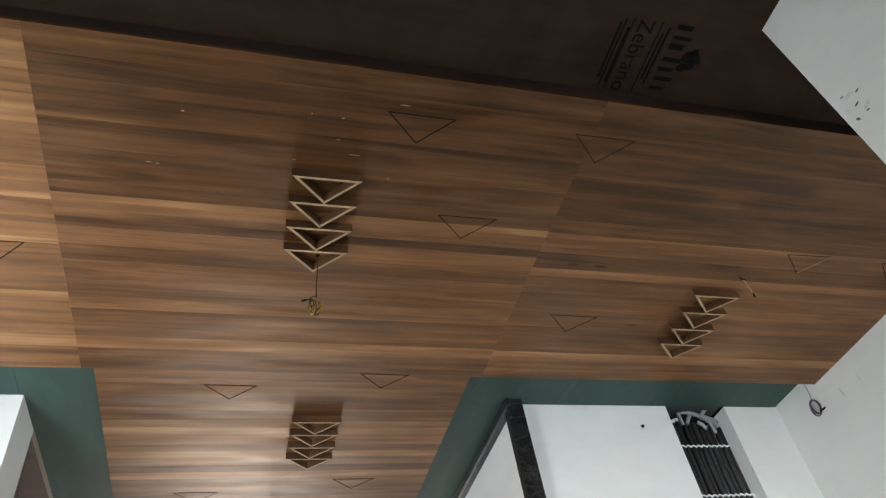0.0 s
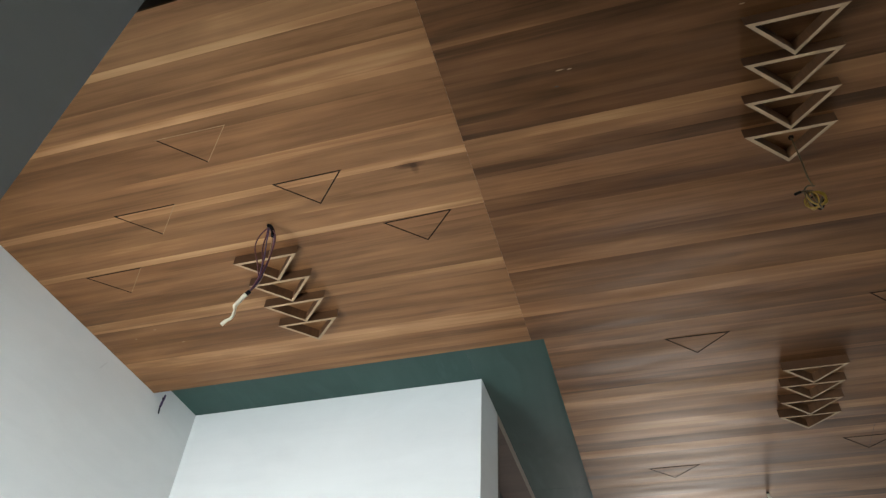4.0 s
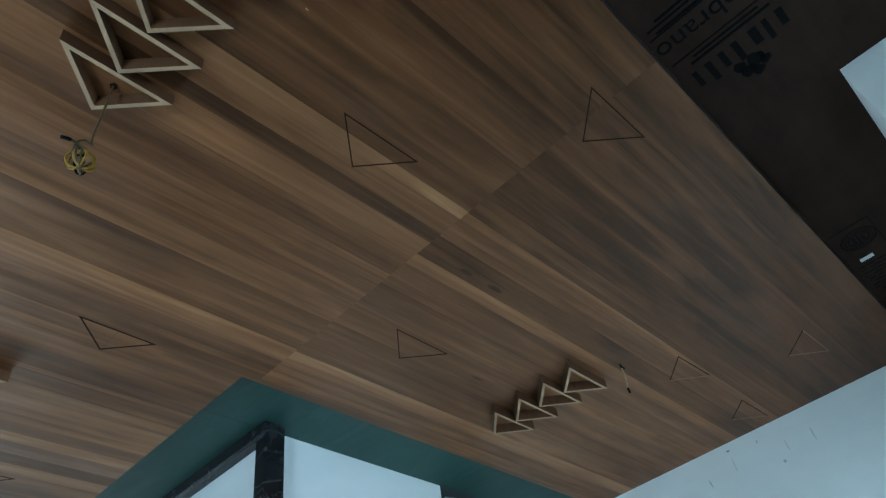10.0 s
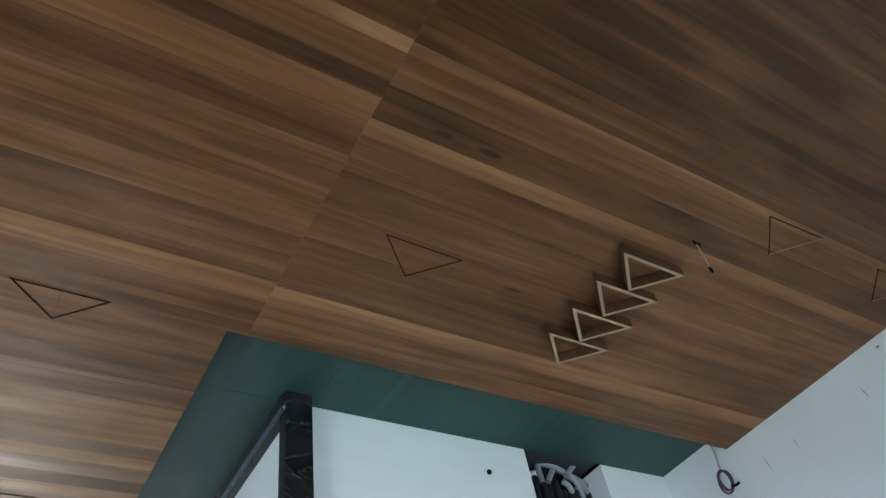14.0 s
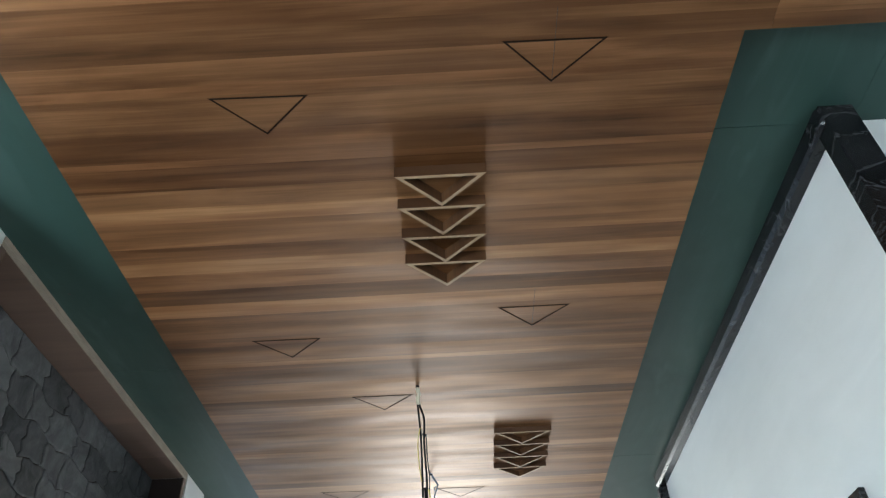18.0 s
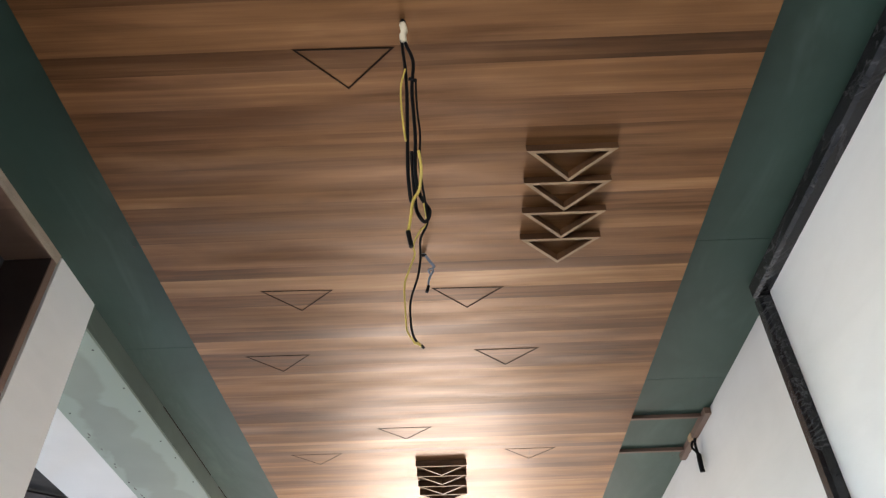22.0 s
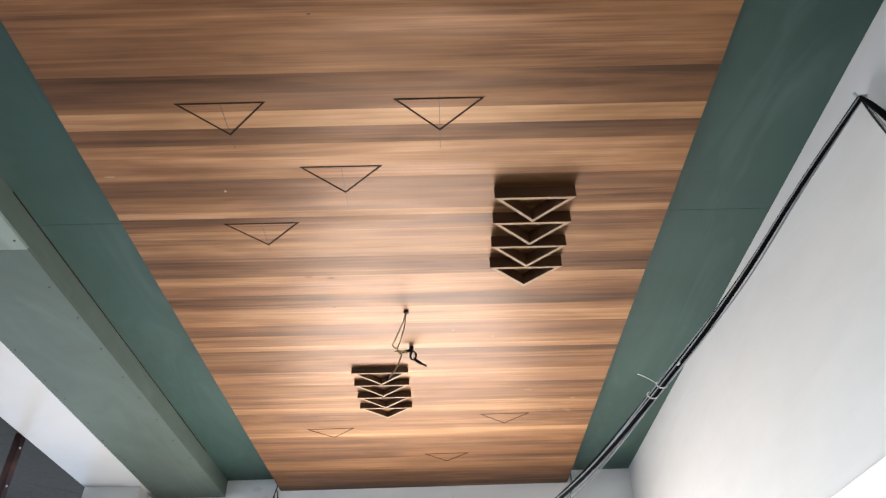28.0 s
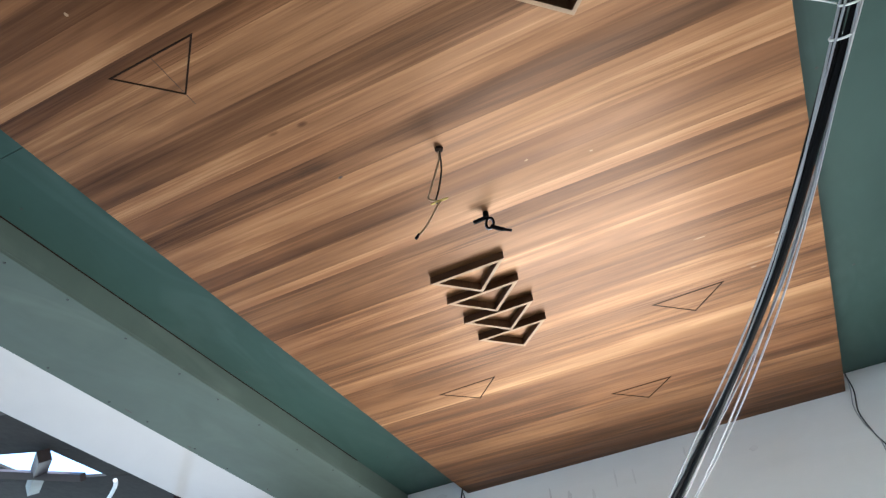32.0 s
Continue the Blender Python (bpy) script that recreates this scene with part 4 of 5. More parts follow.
cable_mid = [
    ("yellow_wire", [(0.020, 2.02, 3.36), (0.008, 2.03, 3.29), (0.012, 2.045, 3.19), (0.022, 2.06, 3.10)], 0.0028, yellow_plastic),
    ("yellow_wire", [(0.056, 2.06, 3.06), (0.062, 2.075, 3.01), (0.056, 2.10, 2.96), (0.040, 2.11, 2.93), (0.032, 2.12, 2.87), (0.027, 2.12, 2.83)], 0.004, yellow_plastic),
    ("tail", [(0.027, 2.12, 2.835), (0.036, 2.12, 2.785)], 0.006, black_plastic),
]
cable_tail = [
    ("thin_wire", [(0.048, 2.04, 3.33), (0.052, 2.05, 3.22), (0.060, 2.06, 3.12), (0.058, 2.08, 3.02), (0.070, 2.12, 2.93), (0.073, 2.158, 2.896), (0.054, 2.189, 2.869), (0.051, 2.235, 2.836),
                   (0.041, 2.274, 2.808), (0.021, 2.323, 2.776), (0.017, 2.375, 2.745), (0.022, 2.407, 2.722), (0.031, 2.419, 2.708)], 0.0030, black_plastic),
    ("yellow_wire", [(0.066, 2.12, 2.93), (0.071, 2.158, 2.896), (0.054, 2.173, 2.883), (0.039, 2.192, 2.867), (0.035, 2.206, 2.856), (0.037, 2.222, 2.845), (0.021, 2.254, 2.822), (0.007, 2.286, 2.800),
                     (0.005, 2.340, 2.766), (0.006, 2.397, 2.732), (0.020, 2.415, 2.713)], 0.0026, yellow_plastic),
    ("curl", [(0.018, 2.412, 2.716), (0.026, 2.420, 2.704), (0.036, 2.424, 2.704), (0.040, 2.424, 2.698), (0.030, 2.420, 2.710), (0.044, 2.426, 2.698)], 0.003, yellow_plastic),
    ("tip", [(0.042, 2.425, 2.701), (0.050, 2.430, 2.694)], 0.004, black_plastic),
]
wire("ceiling_cable", cable_top + cable_mid + cable_tail, "looped black cable with yellow wires hanging from the ceiling")
wire("grey_wire", [("strand", [(0.010, 3.125, 3.60), (0.016, 3.118, 3.595), (0.048, 3.112, 3.54), (0.058, 3.11, 3.515), (0.034, 3.10, 3.495), (0.044, 3.10, 3.47), (0.054, 3.11, 3.50), (0.036, 3.098, 3.45), (0.032, 3.096, 3.40)], 0.0038, blue_grey),
                   ("strand", [(0.012, 3.12, 3.60), (0.030, 3.115, 3.56), (0.052, 3.11, 3.52), (0.046, 3.105, 3.48), (0.034, 3.10, 3.43)], 0.003, blue_grey),
                   ("collar", [(0.004, 3.122, 3.592), (0.024, 3.118, 3.588)], 0.007, black_plastic),
                   ("tip", [(0.034, 3.096, 3.41), (0.026, 3.096, 3.378)], 0.007, black_plastic)], "twisted grey wire hanging from a ceiling hole")
wire("twin_wire", [("strand", [(0.004, 7.811, 3.60), (-0.010, 7.828, 3.55), (-0.050, 7.838, 3.45), (-0.062, 7.848, 3.42), (-0.020, 7.838, 3.38), (-0.018, 7.808, 3.33), (-0.045, 7.788, 3.25), (-0.073, 7.776, 3.204)], 0.0035, raw_edge),
                   ("strand", [(0.004, 7.811, 3.60), (-0.004, 7.838, 3.53), (-0.024, 7.848, 3.45), (-0.038, 7.848, 3.40), (-0.022, 7.838, 3.37)], 0.003, black_plastic),
                   ("curl", [(-0.022 + 0.030 * math.cos(a), 7.842 + 0.010 * math.sin(a), 3.386 + 0.008 * math.sin(a)) for a in np.linspace(0, 6.28, 9)], 0.0024, yellow_plastic),
                   ("grommet", [(0.004, 7.811, 3.603), (0.004, 7.813, 3.590)], 0.014, groove_dark),
                   ("tip", [(-0.070, 7.777, 3.212), (-0.080, 7.774, 3.196)], 0.005, black_plastic)], "thin pale twin wire hanging near the corridor end")
knot_ring = [(0.024 + 0.015 * math.sin(a), 8.183, 3.545 + 0.026 * math.cos(a)) for a in np.linspace(0, 6.28, 11)]
wire("black_wire_knot", [("loop", knot_ring, 0.0040, black_plastic),
                         ("loop", [(x - 0.006, y + 0.008, z + 0.004) for x, y, z in knot_ring], 0.0036, blue_grey),
                         ("hook", [(0.012, 8.18, 3.605), (0.012, 8.18, 3.570)], 0.012, black_plastic),
                         ("stub", [(0.014, 8.18, 3.575), (-0.012, 8.174, 3.568), (-0.034, 8.168, 3.560)], 0.0085, black_plastic),
                         ("tail", [(0.026, 8.184, 3.528), (0.048, 8.190, 3.512), (0.070, 8.196, 3.500)], 0.0080, black_plastic),
                         ("tail", [(0.066, 8.195, 3.502), (0.096, 8.202, 3.489)], 0.0055, black_plastic)], "knotted black wire under the ceiling")
olive_loops = [("lead", [(0.027, -1.046, 3.60), (0.024, -1.05, 3.54), (0.020, -1.055, 3.44), (0.014, -1.06, 3.35), (0.014, -1.07, 3.285)], 0.0030, dark_olive)]
for k, (wide, turn, sink, r) in enumerate(((0.030, 0.2, 0.0, 0.0034), (0.026, 1.1, 0.012, 0.0030), (0.034, -0.5, 0.006, 0.0030), (0.022, 0.7, -0.008, 0.0028), (0.028, -1.2, 0.010, 0.0026))):
    ring = []
    for step in range(13):
        u = step / 12 * 6.283 + k
        a, b = wide * math.cos(u), 0.046 * math.sin(u)
        ring.append((0.010 + a * math.cos(turn) - 0.004 * k, -1.066 + a * math.sin(turn) + 0.25 * b, 3.228 - sink + b))
    olive_loops.append(("loop", ring, r, olive_wire if k % 2 == 0 else dark_olive))
wire("yellow_wire_bundle", olive_loops + [("dark_loop", [(0.018, -1.072, 3.285), (-0.006, -1.075, 3.285), (-0.022, -1.07, 3.262), (-0.012, -1.055, 3.225), (0.012, -1.05, 3.21), (0.030, -1.06, 3.235)], 0.0034, dark_olive),
                            ("dark_loop", [(0.010, -1.06, 3.25), (-0.010, -1.055, 3.235), (0.006, -1.05, 3.19), (0.024, -1.05, 3.20), (0.030, -1.055, 3.24)], 0.0030, black_plastic),
                            ("tail", [(0.006, -1.07, 3.262), (-0.022, -1.075, 3.262), (-0.042, -1.085, 3.252)], 0.0044, dark_olive),
                            ("taped_tip", [(-0.038, -1.083, 3.254), (-0.060, -1.092, 3.238)], 0.0052, black_plastic),
                            ("grommet", [(0.027, -1.046, 3.603), (0.027, -1.046, 3.594)], 0.011, groove_dark)], "bundled yellow and black wires hanging below a triangle frame")
LOOPS = [(red_plastic, 0.0, 0.0), (red_plastic, 0.35, 0.012), (purple_plastic, 0.65, -0.008), (raw_edge, 0.85, 0.006), (purple_plastic, 1.0, 0.0), (red_plastic, 1.12, -0.010)]
strands = []
for k, (m, u, dy) in enumerate(LOOPS):
    bow = [(-2.183, 3.585), (-2.214 + 0.070 * u, 3.545 - 0.010 * u), (-2.222 + 0.092 * u, 3.475), (-2.190 + 0.062 * u, 3.385), (-2.150 + 0.024 * (u - 0.5), 3.305), (-2.150 + 0.010 * (u - 0.5), 3.26), (-2.184, 3.195)]
    strands.append(("strand", [(x, -1.11 + dy * (1 if 0 < i < 6 else 0), z) for i, (x, z) in enumerate(bow)], 0.0032, m))
wire("maroon_wire_bundle", strands + [
    ("hook", [(-2.186, -1.112, 3.60), (-2.170, -1.112, 3.585), (-2.152, -1.112, 3.555), (-2.144, -1.112, 3.520)], 0.0095, black_plastic),
    ("band", [(-2.176, -1.11, 3.205), (-2.192, -1.11, 3.188)], 0.009, black_plastic),
    ("tape", [(-2.190, -1.11, 3.19), (-2.204, -1.11, 3.172)], 0.0095, cream_tape),
    ("tape", [(-2.203, -1.11, 3.173), (-2.214, -1.11, 3.155), (-2.226, -1.11, 3.135), (-2.222, -1.11, 3.122)], 0.0085, cream_tape),
    ("tape", [(-2.222, -1.11, 3.125), (-2.220, -1.11, 3.095), (-2.226, -1.11, 3.072), (-2.244, -1.11, 3.062), (-2.262, -1.11, 3.044)], 0.0062, cream_tape),
    ("tape", [(-2.244, -1.11, 3.064), (-2.262, -1.11, 3.044)], 0.008, cream_tape)], "maroon wires ending in a twist of cream tape")
wire("short_hook_wire", [("loop", [(2.604, -1.096, 3.60), (2.596, -1.10, 3.585), (2.615, -1.105, 3.575), (2.626, -1.095, 3.585), (2.612, -1.09, 3.59)], 0.004, black_plastic),
                         ("strand", [(2.612, -1.095, 3.585), (2.635, -1.085, 3.54), (2.655, -1.07, 3.49)], 0.0035, raw_edge),
                         ("tip", [(2.655, -1.07, 3.495), (2.650, -1.075, 3.465)], 0.0055, black_plastic)], "short bent wire at a ceiling hole")
wire("corner_wire", [("strand", [(-3.490, 0.073, 3.63), (-3.495, 0.078, 3.60), (-3.492, 0.068, 3.575), (-3.500, 0.074, 3.545)], 0.006, purple_plastic),
                     ("strand", [(-3.495, 0.066, 3.61), (-3.50, 0.082, 3.57), (-3.495, 0.070, 3.54), (-3.50, 0.082, 3.505)], 0.0045, black_plastic)], "short purple wire at the ceiling corner")
coil = []
for k, (wide, high, sink, turn) in enumerate(((0.030, 0.058, 0.0, 0.0), (0.036, 0.064, 0.008, 0.25), (0.026, 0.060, -0.004, -0.2))):
    ring = []
    for step in range(13):
        u = step / 12 * 6.283
        across, z = wide * math.sin(u) + turn * high * math.cos(u) * 0.4, high * math.cos(u)
        ring.append((3.895 + 0.60 * across + 0.004 * k, 0.072 - 0.80 * across, 3.445 - sink + z))
    coil.append(("coil", ring, 0.0052, purple_plastic if k != 1 else red_plastic))
wire("purple_wire_coil", [("lead", [(3.905, 0.066, 3.70), (3.912, 0.066, 3.61), (3.910, 0.077, 3.52), (3.900, 0.072, 3.50)], 0.005, grey_plastic)] + coil + [
    ("tail", [(3.905, 0.055, 3.405), (3.915, 0.030, 3.400), (3.917, 0.010, 3.405)], 0.0075, black_plastic)], "coiled purple wire hanging in the wall corner")
wire("end_wall_loop", [("loop", [(-1.215, 10.43, 3.69), (-1.21, 10.44, 3.62), (-1.235, 10.44, 3.52), (-1.20, 10.435, 3.43), (-1.165, 10.44, 3.42), (-1.18, 10.44, 3.48), (-1.205, 10.44, 3.60)], 0.004, black_plastic),
                       ("loop", [(-1.21, 10.44, 3.63), (-1.225, 10.44, 3.56), (-1.215, 10.44, 3.46), (-1.195, 10.44, 3.45), (-1.20, 10.44, 3.58)], 0.0035, black_plastic)], "looped dark wire on the end wall")
wire("end_wall_wire", [("strand", [(1.185, 10.43, 3.69), (1.18, 10.44, 3.60), (1.155, 10.44, 3.50), (1.165, 10.44, 3.40), (1.20, 10.44, 3.30), (1.205, 10.44, 3.20), (1.24, 10.44, 3.05), (1.23, 10.44, 2.6)], 0.0035, grey_plastic),
                       ("strand", [(1.186, 10.43, 3.69), (1.190, 10.44, 3.58), (1.165, 10.44, 3.46), (1.190, 10.44, 3.33), (1.215, 10.44, 3.26), (1.22, 10.44, 3.15), (1.29, 10.44, 3.02), (1.30, 10.44, 2.6)], 0.0035, conduit_black)], "thin grey wire running down the end wall")

# ---- cable bundle slung from the right wall ----
bundle = thing("cable_bundle", None, None, "sagging bundle of black and grey cables tied to the wall", "cable bundle")
ROUTE = [(1.640, 6.376, 3.525), (1.464, 6.613, 3.334), (1.285, 6.899, 3.123), (1.091, 7.29, 2.957), (0.805, 7.844, 2.75), (0.477, 8.431, 2.624), (0.062, 9.033, 2.455), (-0.395, 9.666, 2.234)]
DROP = [(1.640, 6.376, 3.525), (1.646, 6.34, 3.42), (1.648, 6.28, 3.20), (1.650, 6.22, 2.86), (1.652, 6.18, 2.4), (1.652, 6.16, 1.6)]
STRANDS = [(black_plastic, 0.0078, -0.010, 0.003), (black_plastic, 0.0074, 0.010, -0.004), (black_plastic, 0.0060, 0.000, 0.012), (grey_plastic, 0.0028, 0.022, -0.004), (pale_sheath, 0.0028, 0.032, 0.010),
           (grey_plastic, 0.0026, 0.042, -0.012), (black_plastic, 0.0030, 0.028, 0.020), (pale_sheath, 0.0028, 0.054, 0.004), (grey_plastic, 0.0030, -0.026, 0.004), (grey_plastic, 0.0024, -0.048, -0.012)]
for k, (m, r, across, up) in enumerate(STRANDS):
    loose = [0.35, 0.55, 0.62, 0.75, 1.0, 1.25, 1.5, 1.7]
    pts = []
    for i, (x, y, z) in enumerate(ROUTE):
        sway = 0.006 * math.sin(1.9 * i + 2.3 * k) * min(i, 4) * 0.5
        pts.append((x + (across * 0.42 + sway) * loose[i], y + across * 0.30 * loose[i], z + (up - 0.25 * max(across, 0)) * loose[i]))
    part("cable", Shape().tube(pts, r, 7, 6), m, bundle, round_off=True)
    if k != 9:
        fall = [(min(x, 1.652) - 0.006 * (k % 2) * min(i, 2), y + (0.0075 * k - 0.012) * min(i, 3) * 0.6 + 0.003 * math.sin(i + k), z) for i, (x, y, z) in enumerate(DROP)]
        part("cable", Shape().tube(fall, r, 7, 6), conduit_black if m is pale_sheath else m, bundle, round_off=True)
for p in (Vector((1.064, 7.345, 2.937)), Vector((1.036, 7.400, 2.918))):
    ring = [(p.x + 0.004 + 0.021 * math.cos(a), p.y + 0.010 * math.sin(a), p.z + 0.019 * math.sin(a)) for a in np.linspace(0, 6.28, 10)]
    part("cable_tie", Shape().tube(ring, 0.0026, 6, 2), white_plastic, bundle, "white nylon cable tie", round_off=True)
part("cable_tie", Shape().tube([(1.046, 7.343, 2.944), (1.008, 7.322, 2.958), (0.968, 7.303, 2.966)], 0.0018, 6, 3), white_plastic, bundle, "loose tail of the cable tie", round_off=True)
part("tape_wrap", Shape().tube([(1.118, 7.232, 2.980), (1.112, 7.244, 2.975)], 0.0088, 8, 1), white_plastic, bundle, "white tape wrap", round_off=True)
part("wall_hook", Shape().tube([(1.663, 6.376, 3.53), (1.635, 6.376, 3.53), (1.625, 6.376, 3.545)], 0.006, 7, 3), grey_plastic, bundle)

# ---- shed outside the open windows ----
awning = thing("awning", None, None, "dark sheet awning on steel trusses outside the windows", "awning")


def slope(x):
    return 3.84 - 0.21 * (x + 2.92)


EDGES = [2.3, 4.2, 5.6, 7.25, 7.85, 9.15, 9.62, 11.5, 13.4, 15.3, 17.2, 19.1, 21.0, 22.9]
for k, (y0, y1) in enumerate(zip(EDGES, EDGES[1:])):
    for j, (xa, xb) in enumerate(((-2.92, -3.5), (-3.5, -4.3), (-4.3, -6.0), (-6.0, -9.0))):
        if j == 1 and k in (3, 5):
            continue
        za, zb, y2 = slope(xa), slope(xb), y1 - 0.006
        part("roof_sheet", Shape().poly([(xa, y0, za), (xa, y2, za), (xb, y2, zb), (xb, y0, zb), (xa, y0, za + 0.02), (xa, y2, za + 0.02), (xb, y2, zb + 0.02), (xb, y0, zb + 0.02)],
                                        [(0, 1, 2, 3), (7, 6, 5, 4), (0, 4, 5, 1), (1, 5, 6, 2), (2, 6, 7, 3), (3, 7, 4, 0)]), slate_sheet, awning)
for y in (2.75, 3.9, 5.05, 6.2, 7.35, 8.5, 12.4, 14.7, 17.0):
    part("rafter", Shape().tube([(-2.92, y, slope(-2.92) - 0.04), (-8.2, y, slope(-8.2) - 0.04)], 0.03, 4, 1), dark_steel, awning)
    if y < 9:
        part("brace", Shape().tube([(-2.92, y, 2.9), (-4.4, y + 0.05, slope(-4.4) - 0.04)], 0.024, 4, 1), dark_steel, awning)
        part("brace", Shape().tube([(-3.6, y, slope(-3.6) - 0.05), (-4.6, y + 0.6, slope(-4.6) - 0.05), (-5.6, y + 1.15, slope(-5.6) - 0.05)], 0.024, 4, 1), dark_steel, awning)
part("purlin", Shape().tube([(-3.3, 2.3, slope(-3.3) - 0.05), (-3.3, 8.6, slope(-3.3) - 0.05)], 0.026, 4, 1), dark_steel, awning)
part("purlin", Shape().tube([(-7.4, 2.3, slope(-7.4) - 0.05), (-7.4, 22.8, slope(-7.4) - 0.05)], 0.026, 4, 1), dark_steel, awning)
part("brace", Shape().tube([(-3.46, 9.08, slope(-3.46) - 0.06), (-4.34, 9.66, slope(-4.34) - 0.06)], 0.055, 4, 1), dark_steel, awning)
part("brace", Shape().tube([(-3.46, 9.40, slope(-3.46) - 0.09), (-4.34, 9.22, slope(-4.34) - 0.09)], 0.035, 4, 1), dark_steel, awning)
part("pipe", Shape().tube([(-3.02, 9.30, 3.70), (-3.40, 9.62, 3.86), (-3.9, 9.98, 3.98)], 0.014, 7, 3), pale_sheath, awning, "pale pipe under the sheets")
post = thing("steel_post", None, None, "dark red primed steel post under the awning", "post")
part("shaft", Shape().box(-3.128, -3.072, 9.900, 9.960, -0.75, slope(-3.1) - 0.002), red_primer, post)
for z in (3.47, 3.76):
    part("bolt", Shape().tube([(-3.073, 9.922, z), (-3.064, 9.922, z + 0.004)], 0.008, 7, 1), pale_sheath, post, "pale bolt head")

# ---- printed marks on the plywood backs ----
text = bpy.data.curves.new("veneer_name", "FONT")
text.body, text.size, text.extrude, text.align_x, text.align_y = "Zebrano", 0.105, 0.0004, "CENTER", "CENTER"
text.materials.append(ink)
word = new("printed_word", text)
word.matrix_world = Matrix.Translation((1.298, -2.365, BOARD_Z - 0.0012)) @ Matrix(((0, 1, 0, 0), (1, 0, 0, 0), (0, 0, -1, 0), (0, 0, 0, 1)))
tagged(word, "faded black word stamped on the plywood back", "printed word")
bars = Shape()
for x, y0, y1, w_ in ((1.372, -2.55, -2.19, 0.006), (1.232, -2.55, -2.19, 0.006), (1.218, -2.50, -2.22, 0.012), (1.196, -2.54, -2.20, 0.008), (1.176, -2.52, -2.24, 0.010), (1.392, -2.50, -2.26, 0.010), (1.412, -2.53, -2.24, 0.012)):
    bars.box(x, x + w_, y0, y1, BOARD_Z - 0.0016, BOARD_Z - 0.0006)
thing("print_lettering", bars, ink, "faded illegible print lines on the plywood back", "printed mark", group="printed marks on plywood")
logo = Shape()
for k, (y, s) in enumerate(((-2.535, 0.040), (-2.485, 0.030), (-2.440, 0.048), (-2.375, 0.036), (-2.325, 0.034), (-2.275, 0.036), (-2.225, 0.030))):
    logo.box(1.455, 1.455 + 0.075 + 0.02 * (k % 2), y - s * 0.42, y + s * 0.2, BOARD_Z - 0.0016, BOARD_Z - 0.0006)
for x, y, r in ((1.575, -2.405, 0.030), (1.600, -2.365, 0.026), (1.565, -2.350, 0.022), (1.625, -2.395, 0.022), (1.600, -2.430, 0.020)):
    logo.prism([(x + r * math.cos(s) * (1 + 0.25 * math.sin(3 * s)), y + r * math.sin(s)) for s in np.linspace(0, 6.28, 13)[:-1]], BOARD_Z - 0.0016, BOARD_Z - 0.0006)
thing("print_emblem", logo, ink, "faded black emblem blocks stamped on the plywood back", "printed mark", group="printed marks on plywood")
stamp = Shape()
for x0, x1, y0, y1 in ((2.735, 3.645, -2.371, -2.366), (2.735, 2.740, -2.366, -2.19), (3.640, 3.645, -2.366, -2.24)):
    stamp.box(x0, x1, y0, y1, BOARD_Z - 0.0016, BOARD_Z - 0.0006)
for r0, r1 in ((0.082, 0.072), (0.050, 0.043)):
    for s in range(20):
        a0, a1 = s * 0.31416, (s + 0.85) * 0.31416
        stamp.prism([(2.86 + r0 * math.cos(a0), -2.285 + r0 * math.sin(a0)), (2.86 + r0 * math.cos(a1), -2.285 + r0 * math.sin(a1)), (2.86 + r1 * math.cos(a1), -2.285 + r1 * math.sin(a1)), (2.86 + r1 * math.cos(a0), -2.285 + r1 * math.sin(a0))], BOARD_Z - 0.0016, BOARD_Z - 0.0006)
dashes = random.Random(5)
for k in range(13):
    x, y = 3.085 + 0.033 * k, -2.350 + dashes.uniform(0, 0.03)
    while y < -2.215:
        dash = dashes.uniform(0.012, 0.05)
        stamp.box(x, x + dashes.uniform(0.006, 0.013), y, min(y + dash, -2.20), BOARD_Z - 0.0016, BOARD_Z - 0.0006)
        y += dash + dashes.uniform(0.004, 0.014)
for k in range(24):
    u = k * 0.2618
    stamp.box(2.86 + 0.061 * math.cos(u) - 0.004, 2.86 + 0.061 * math.cos(u) + 0.004, -2.285 + 0.061 * math.sin(u) - 0.004, -2.285 + 0.061 * math.sin(u) + 0.004, BOARD_Z - 0.0016, BOARD_Z - 0.0006)
stamp.box(2.82, 2.90, -2.29, -2.28, BOARD_Z - 0.0016, BOARD_Z - 0.0006)
for k in range(5):
    stamp.box(2.835 + 0.012 * k, 2.841 + 0.012 * k, -2.315 + 0.004 * (k % 2), -2.296, BOARD_Z - 0.0016, BOARD_Z - 0.0006)
    stamp.box(2.835 + 0.012 * k, 2.841 + 0.012 * k, -2.274, -2.256 - 0.004 * (k % 2), BOARD_Z - 0.0016, BOARD_Z - 0.0006)
for x, y, r in ((3.565, -2.325, 0.030), (3.590, -2.290, 0.026), (3.570, -2.262, 0.020), (3.608, -2.318, 0.020)):
    stamp.prism([(x + r * math.cos(u) * (1 + 0.25 * math.sin(3 * u)), y + r * math.sin(u)) for u in np.linspace(0, 6.28, 13)[:-1]], BOARD_Z - 0.0016, BOARD_Z - 0.0006)
thing("print_stamp", stamp, ink, "round inspection stamp and faded lines on plywood", "printed mark", group="printed marks on plywood")
thing("sticker", Shape().box(3.020, 3.048, -2.292, -2.230, BOARD_Z - 0.002, BOARD_Z - 0.0002), label_white, "small white paper sticker on the plywood back", "sticker")


# ---- scuffs and marks ----
def blot(cx, cy, w_, h_, seed):
    r = random.Random(seed)
    return [(cx + w_ * math.cos(s) * r.uniform(0.55, 1), cy + h_ * math.sin(s) * r.uniform(0.55, 1)) for s in np.linspace(0, 6.28, 15)[:-1]]


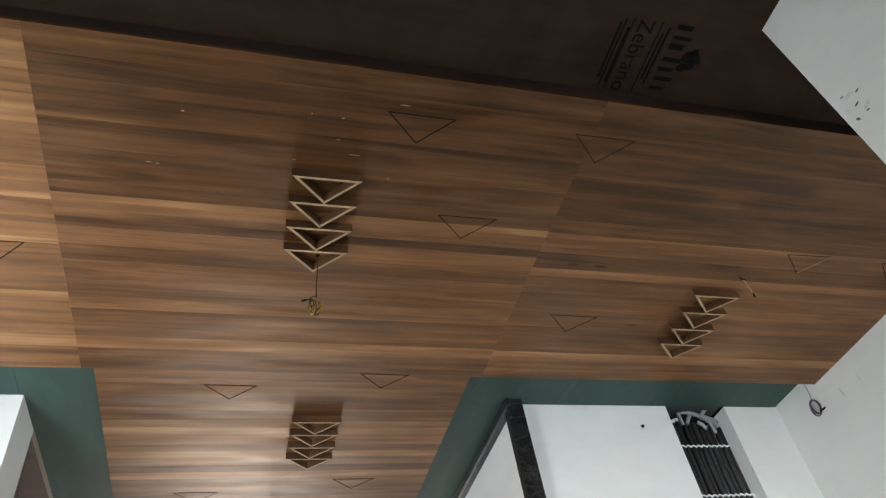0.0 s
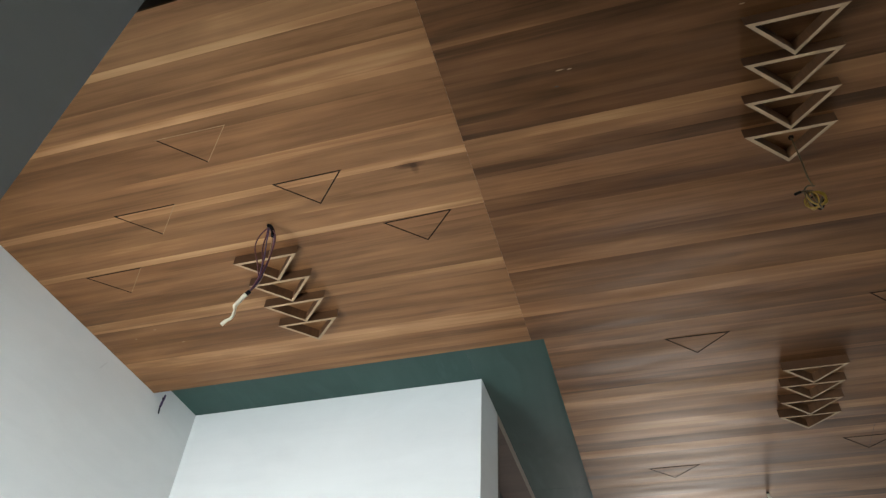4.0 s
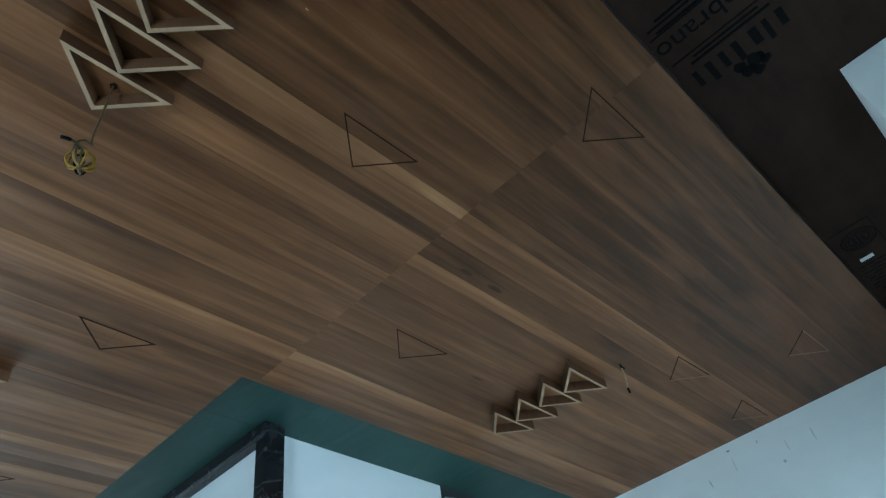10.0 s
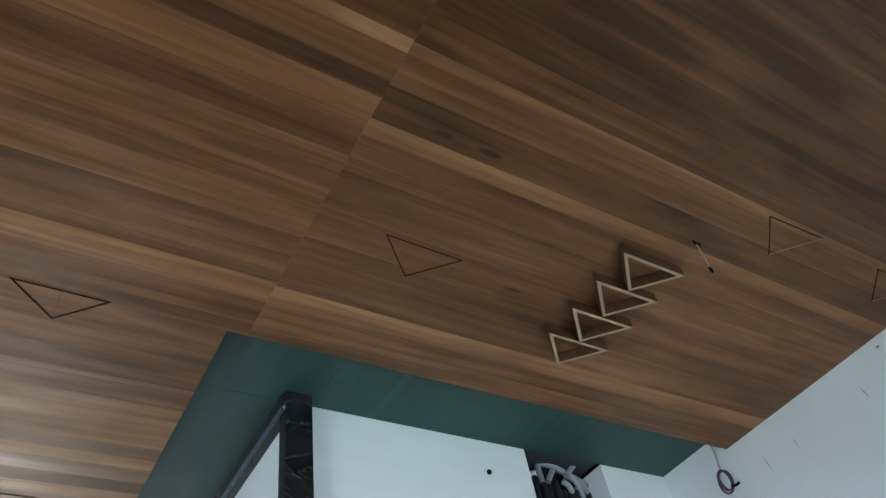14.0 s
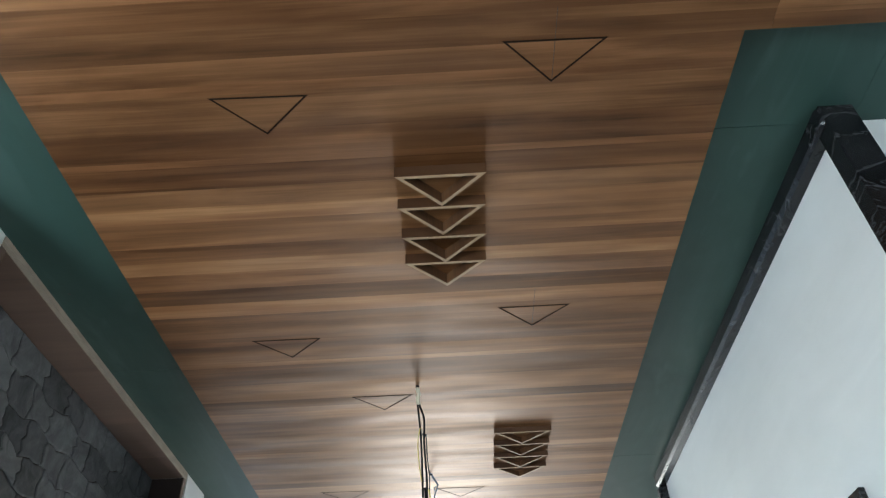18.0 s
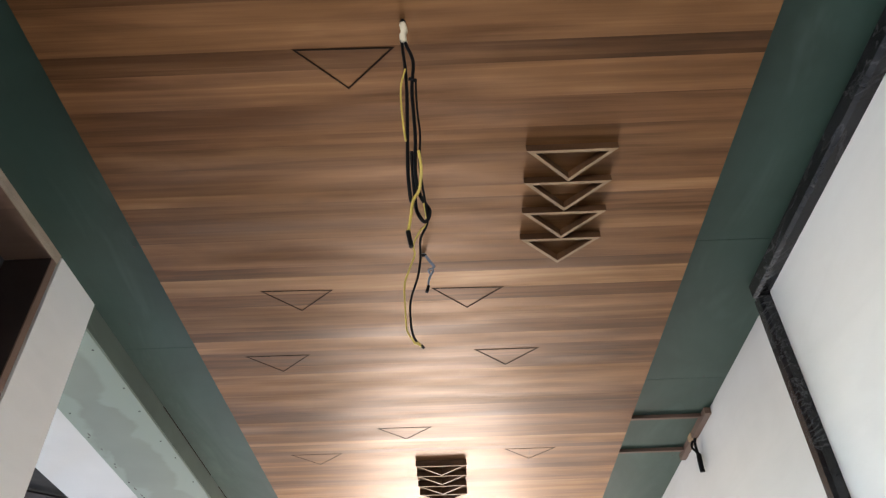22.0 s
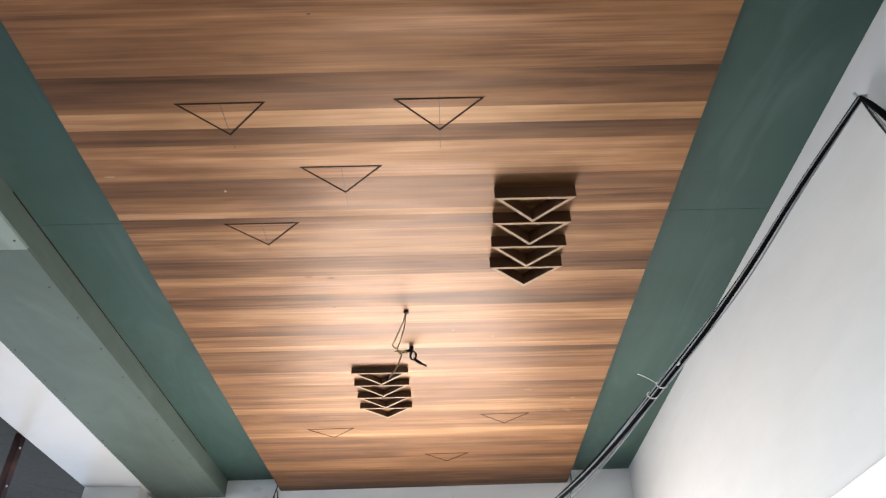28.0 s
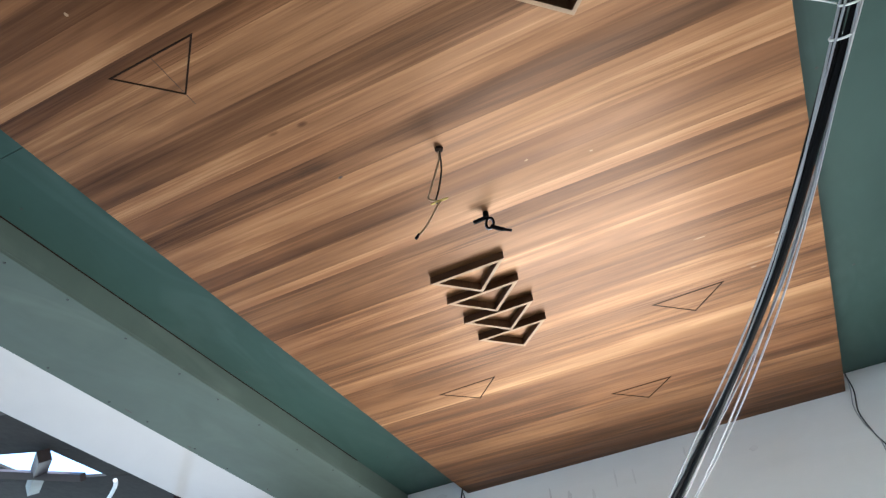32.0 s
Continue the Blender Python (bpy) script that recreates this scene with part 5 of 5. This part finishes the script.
def wall_marks(name, axis, at, marks, material, label, out):
    """Thin blots on a wall; marks are (along, z, half width, half height, lean)."""
    shape = Shape()
    for k, (a, z, w_, h_, lean) in enumerate(marks):
        pts = [(u + lean * (v - z), v) for u, v in blot(a, z, w_, h_, k + 7)]
        m = len(pts)
        ring = [((at + d, u, v) if axis == "x" else (u, at + d, v)) for d in (0, out) for u, v in pts]
        shape.poly(ring, [(i, (i + 1) % m, m + (i + 1) % m, m + i) for i in range(m)] + [tuple(range(m)), tuple(reversed(range(m, 2 * m)))])
    return thing(name, shape.trued(), material, label, "scuff mark", "stuff")


wall_marks("wall_scuffs", "x", HALL_R, [(-0.98, 3.46, 0.004, 0.07, 0.05), (-1.31, 3.44, 0.005, 0.05, 0.1), (-1.47, 3.44, 0.006, 0.05, 0.02), (-1.16, 3.53, 0.006, 0.012, 0), (-0.80, 3.41, 0.005, 0.04, 0.1), (-0.18, 3.40, 0.005, 0.06, 0.15), (-0.37, 3.41, 0.004, 0.04, 0.1), (-1.26, 3.36, 0.014, 0.012, 0)], smudge_grey, "grey drip marks on the white wall", -0.0008)
wall_marks("wall_nail", "x", HALL_R, [(-0.976, 3.553, 0.012, 0.006, 0.4)], soot, "dark chip in the wall putty", -0.001)
wall_marks("jamb_scuffs", "x", 1.865, [(-2.64, 3.07, 0.010, 0.006, 0.6), (-2.665, 2.99, 0.016, 0.007, -0.5), (-2.63, 2.94, 0.008, 0.012, 0.4), (-2.70, 3.03, 0.012, 0.005, 0.3), (-2.68, 2.93, 0.008, 0.005, 0)], soot, "dark scrape marks near the wall corner", -0.0008)
wall_marks("jamb_smears", "x", 1.865, [(-2.66, 3.05, 0.03, 0.012, 0.5), (-2.69, 2.95, 0.025, 0.014, -0.4), (-2.62, 3.0, 0.012, 0.02, 0.2)], faint_smudge, "pale grey smears near the wall corner", -0.0004)
wall_marks("end_wall_marks", "y", END, [(-0.93, 3.44, 0.014, 0.05, 0.1), (-0.62, 3.46, 0.010, 0.05, 0), (-0.20, 3.46, 0.007, 0.07, 0), (-0.09, 3.44, 0.007, 0.06, 0), (0.23, 3.50, 0.006, 0.04, 0), (-1.38, 3.62, 0.06, 0.025, 0.2), (-1.30, 3.55, 0.03, 0.03, 0), (-0.5, 3.40, 0.02, 0.06, 0), (-0.35, 3.38, 0.012, 0.05, 0), (0.6, 3.42, 0.03, 0.02, 0)], faint_smudge, "faint grey water marks on the end wall", -0.0008)
wall_marks("left_jamb_marks", "x", -1.58, [(-2.522, 1.99, 0.004, 0.010, 0.1), (-2.508, 1.894, 0.004, 0.016, 0), (-2.541, 2.072, 0.003, 0.008, 0.3), (-2.56, 2.16, 0.003, 0.006, 0)], soot, "dark chips along the wall corner", 0.0008)
wall_marks("corner_smear", "x", HALL_L, [(-0.44, 3.50, 0.008, 0.05, 0.5)], faint_smudge, "faint yellowish smear on the wall", 0.0008)
flecks = Shape()
for x, y, w_, h_ in ((-0.632, -1.858, 0.014, 0.008), (0.040, -1.915, 0.016, 0.006), (0.033, -1.797, 0.016, 0.007), (-0.744, -1.562, 0.014, 0.006), (-3.428, -0.645, 0.012, 0.006), (-0.098, -1.920, 0.008, 0.006), (0.97, 9.05, 0.05, 0.006), (0.99, 9.075, 0.03, 0.004), (0.30, -1.60, 0.012, 0.005), (-3.30, -0.5, 0.008, 0.006)):
    flecks.prism(blot(x, y, w_ * 0.6, h_ * 0.6, int(1000 + x * 100)), WOOD_Z - 0.0009, WOOD_Z - 0.0001)
thing("putty_flecks", flecks, raw_edge, "small pale putty flecks on the veneer", "fleck", "stuff")
nails = Shape()
for x, y, w_, h_ in ((-0.80, -1.50, 0.010, 0.004), (-0.2, 6.05, 0.010, 0.004), (-0.357, 7.759, 0.012, 0.005)):
    nails.prism(blot(x, y, w_, h_, int(x * 50 + 190)), WOOD_Z - 0.0007, WOOD_Z - 0.0001)
thing("veneer_knots", nails, knot_brown, "small dark knots in the veneer", "knot", "stuff")
scrapes = Shape()
for x, y, w_, h_ in ((0.875, 9.03, 0.040, 0.004), (0.96, 8.95, 0.05, 0.004), (0.993, 8.88, 0.02, 0.008), (0.865, 9.06, 0.014, 0.006), (-0.673, 6.866, 0.006, 0.010), (-1.10, 6.77, 0.03, 0.006), (0.245, 8.011, 0.008, 0.004), (0.458, 8.083, 0.008, 0.004), (0.70, 8.75, 0.03, 0.003), (-3.15, -0.55, 0.012, 0.004), (-3.05, -0.42, 0.010, 0.003), (0.3, -2.02, 0.03, 0.003), (0.12, -1.72, 0.04, 0.003), (-0.15, -1.66, 0.012, 0.003), (-0.778, -1.566, 0.02, 0.003)):
    scrapes.prism(blot(x, y, w_, h_, int(x * 70 + 290)), WOOD_Z - 0.0006, WOOD_Z - 0.0001)
thing("veneer_scrapes", scrapes, raw_edge, "pale scrapes rubbed through the veneer", "scrape", "stuff")

# ---- white door in the corridor's right wall ----
door = thing("door_1", None, None, "flush white door leaf near the corridor end", "door", "structure")
for y0, y1 in ((6.95, 7.83), (7.834, 8.70)):
    soften(part("door_leaf", Shape().box(1.646, 1.664, y0, y1, 0.01, 2.512), leaf_white, door), 0.002)
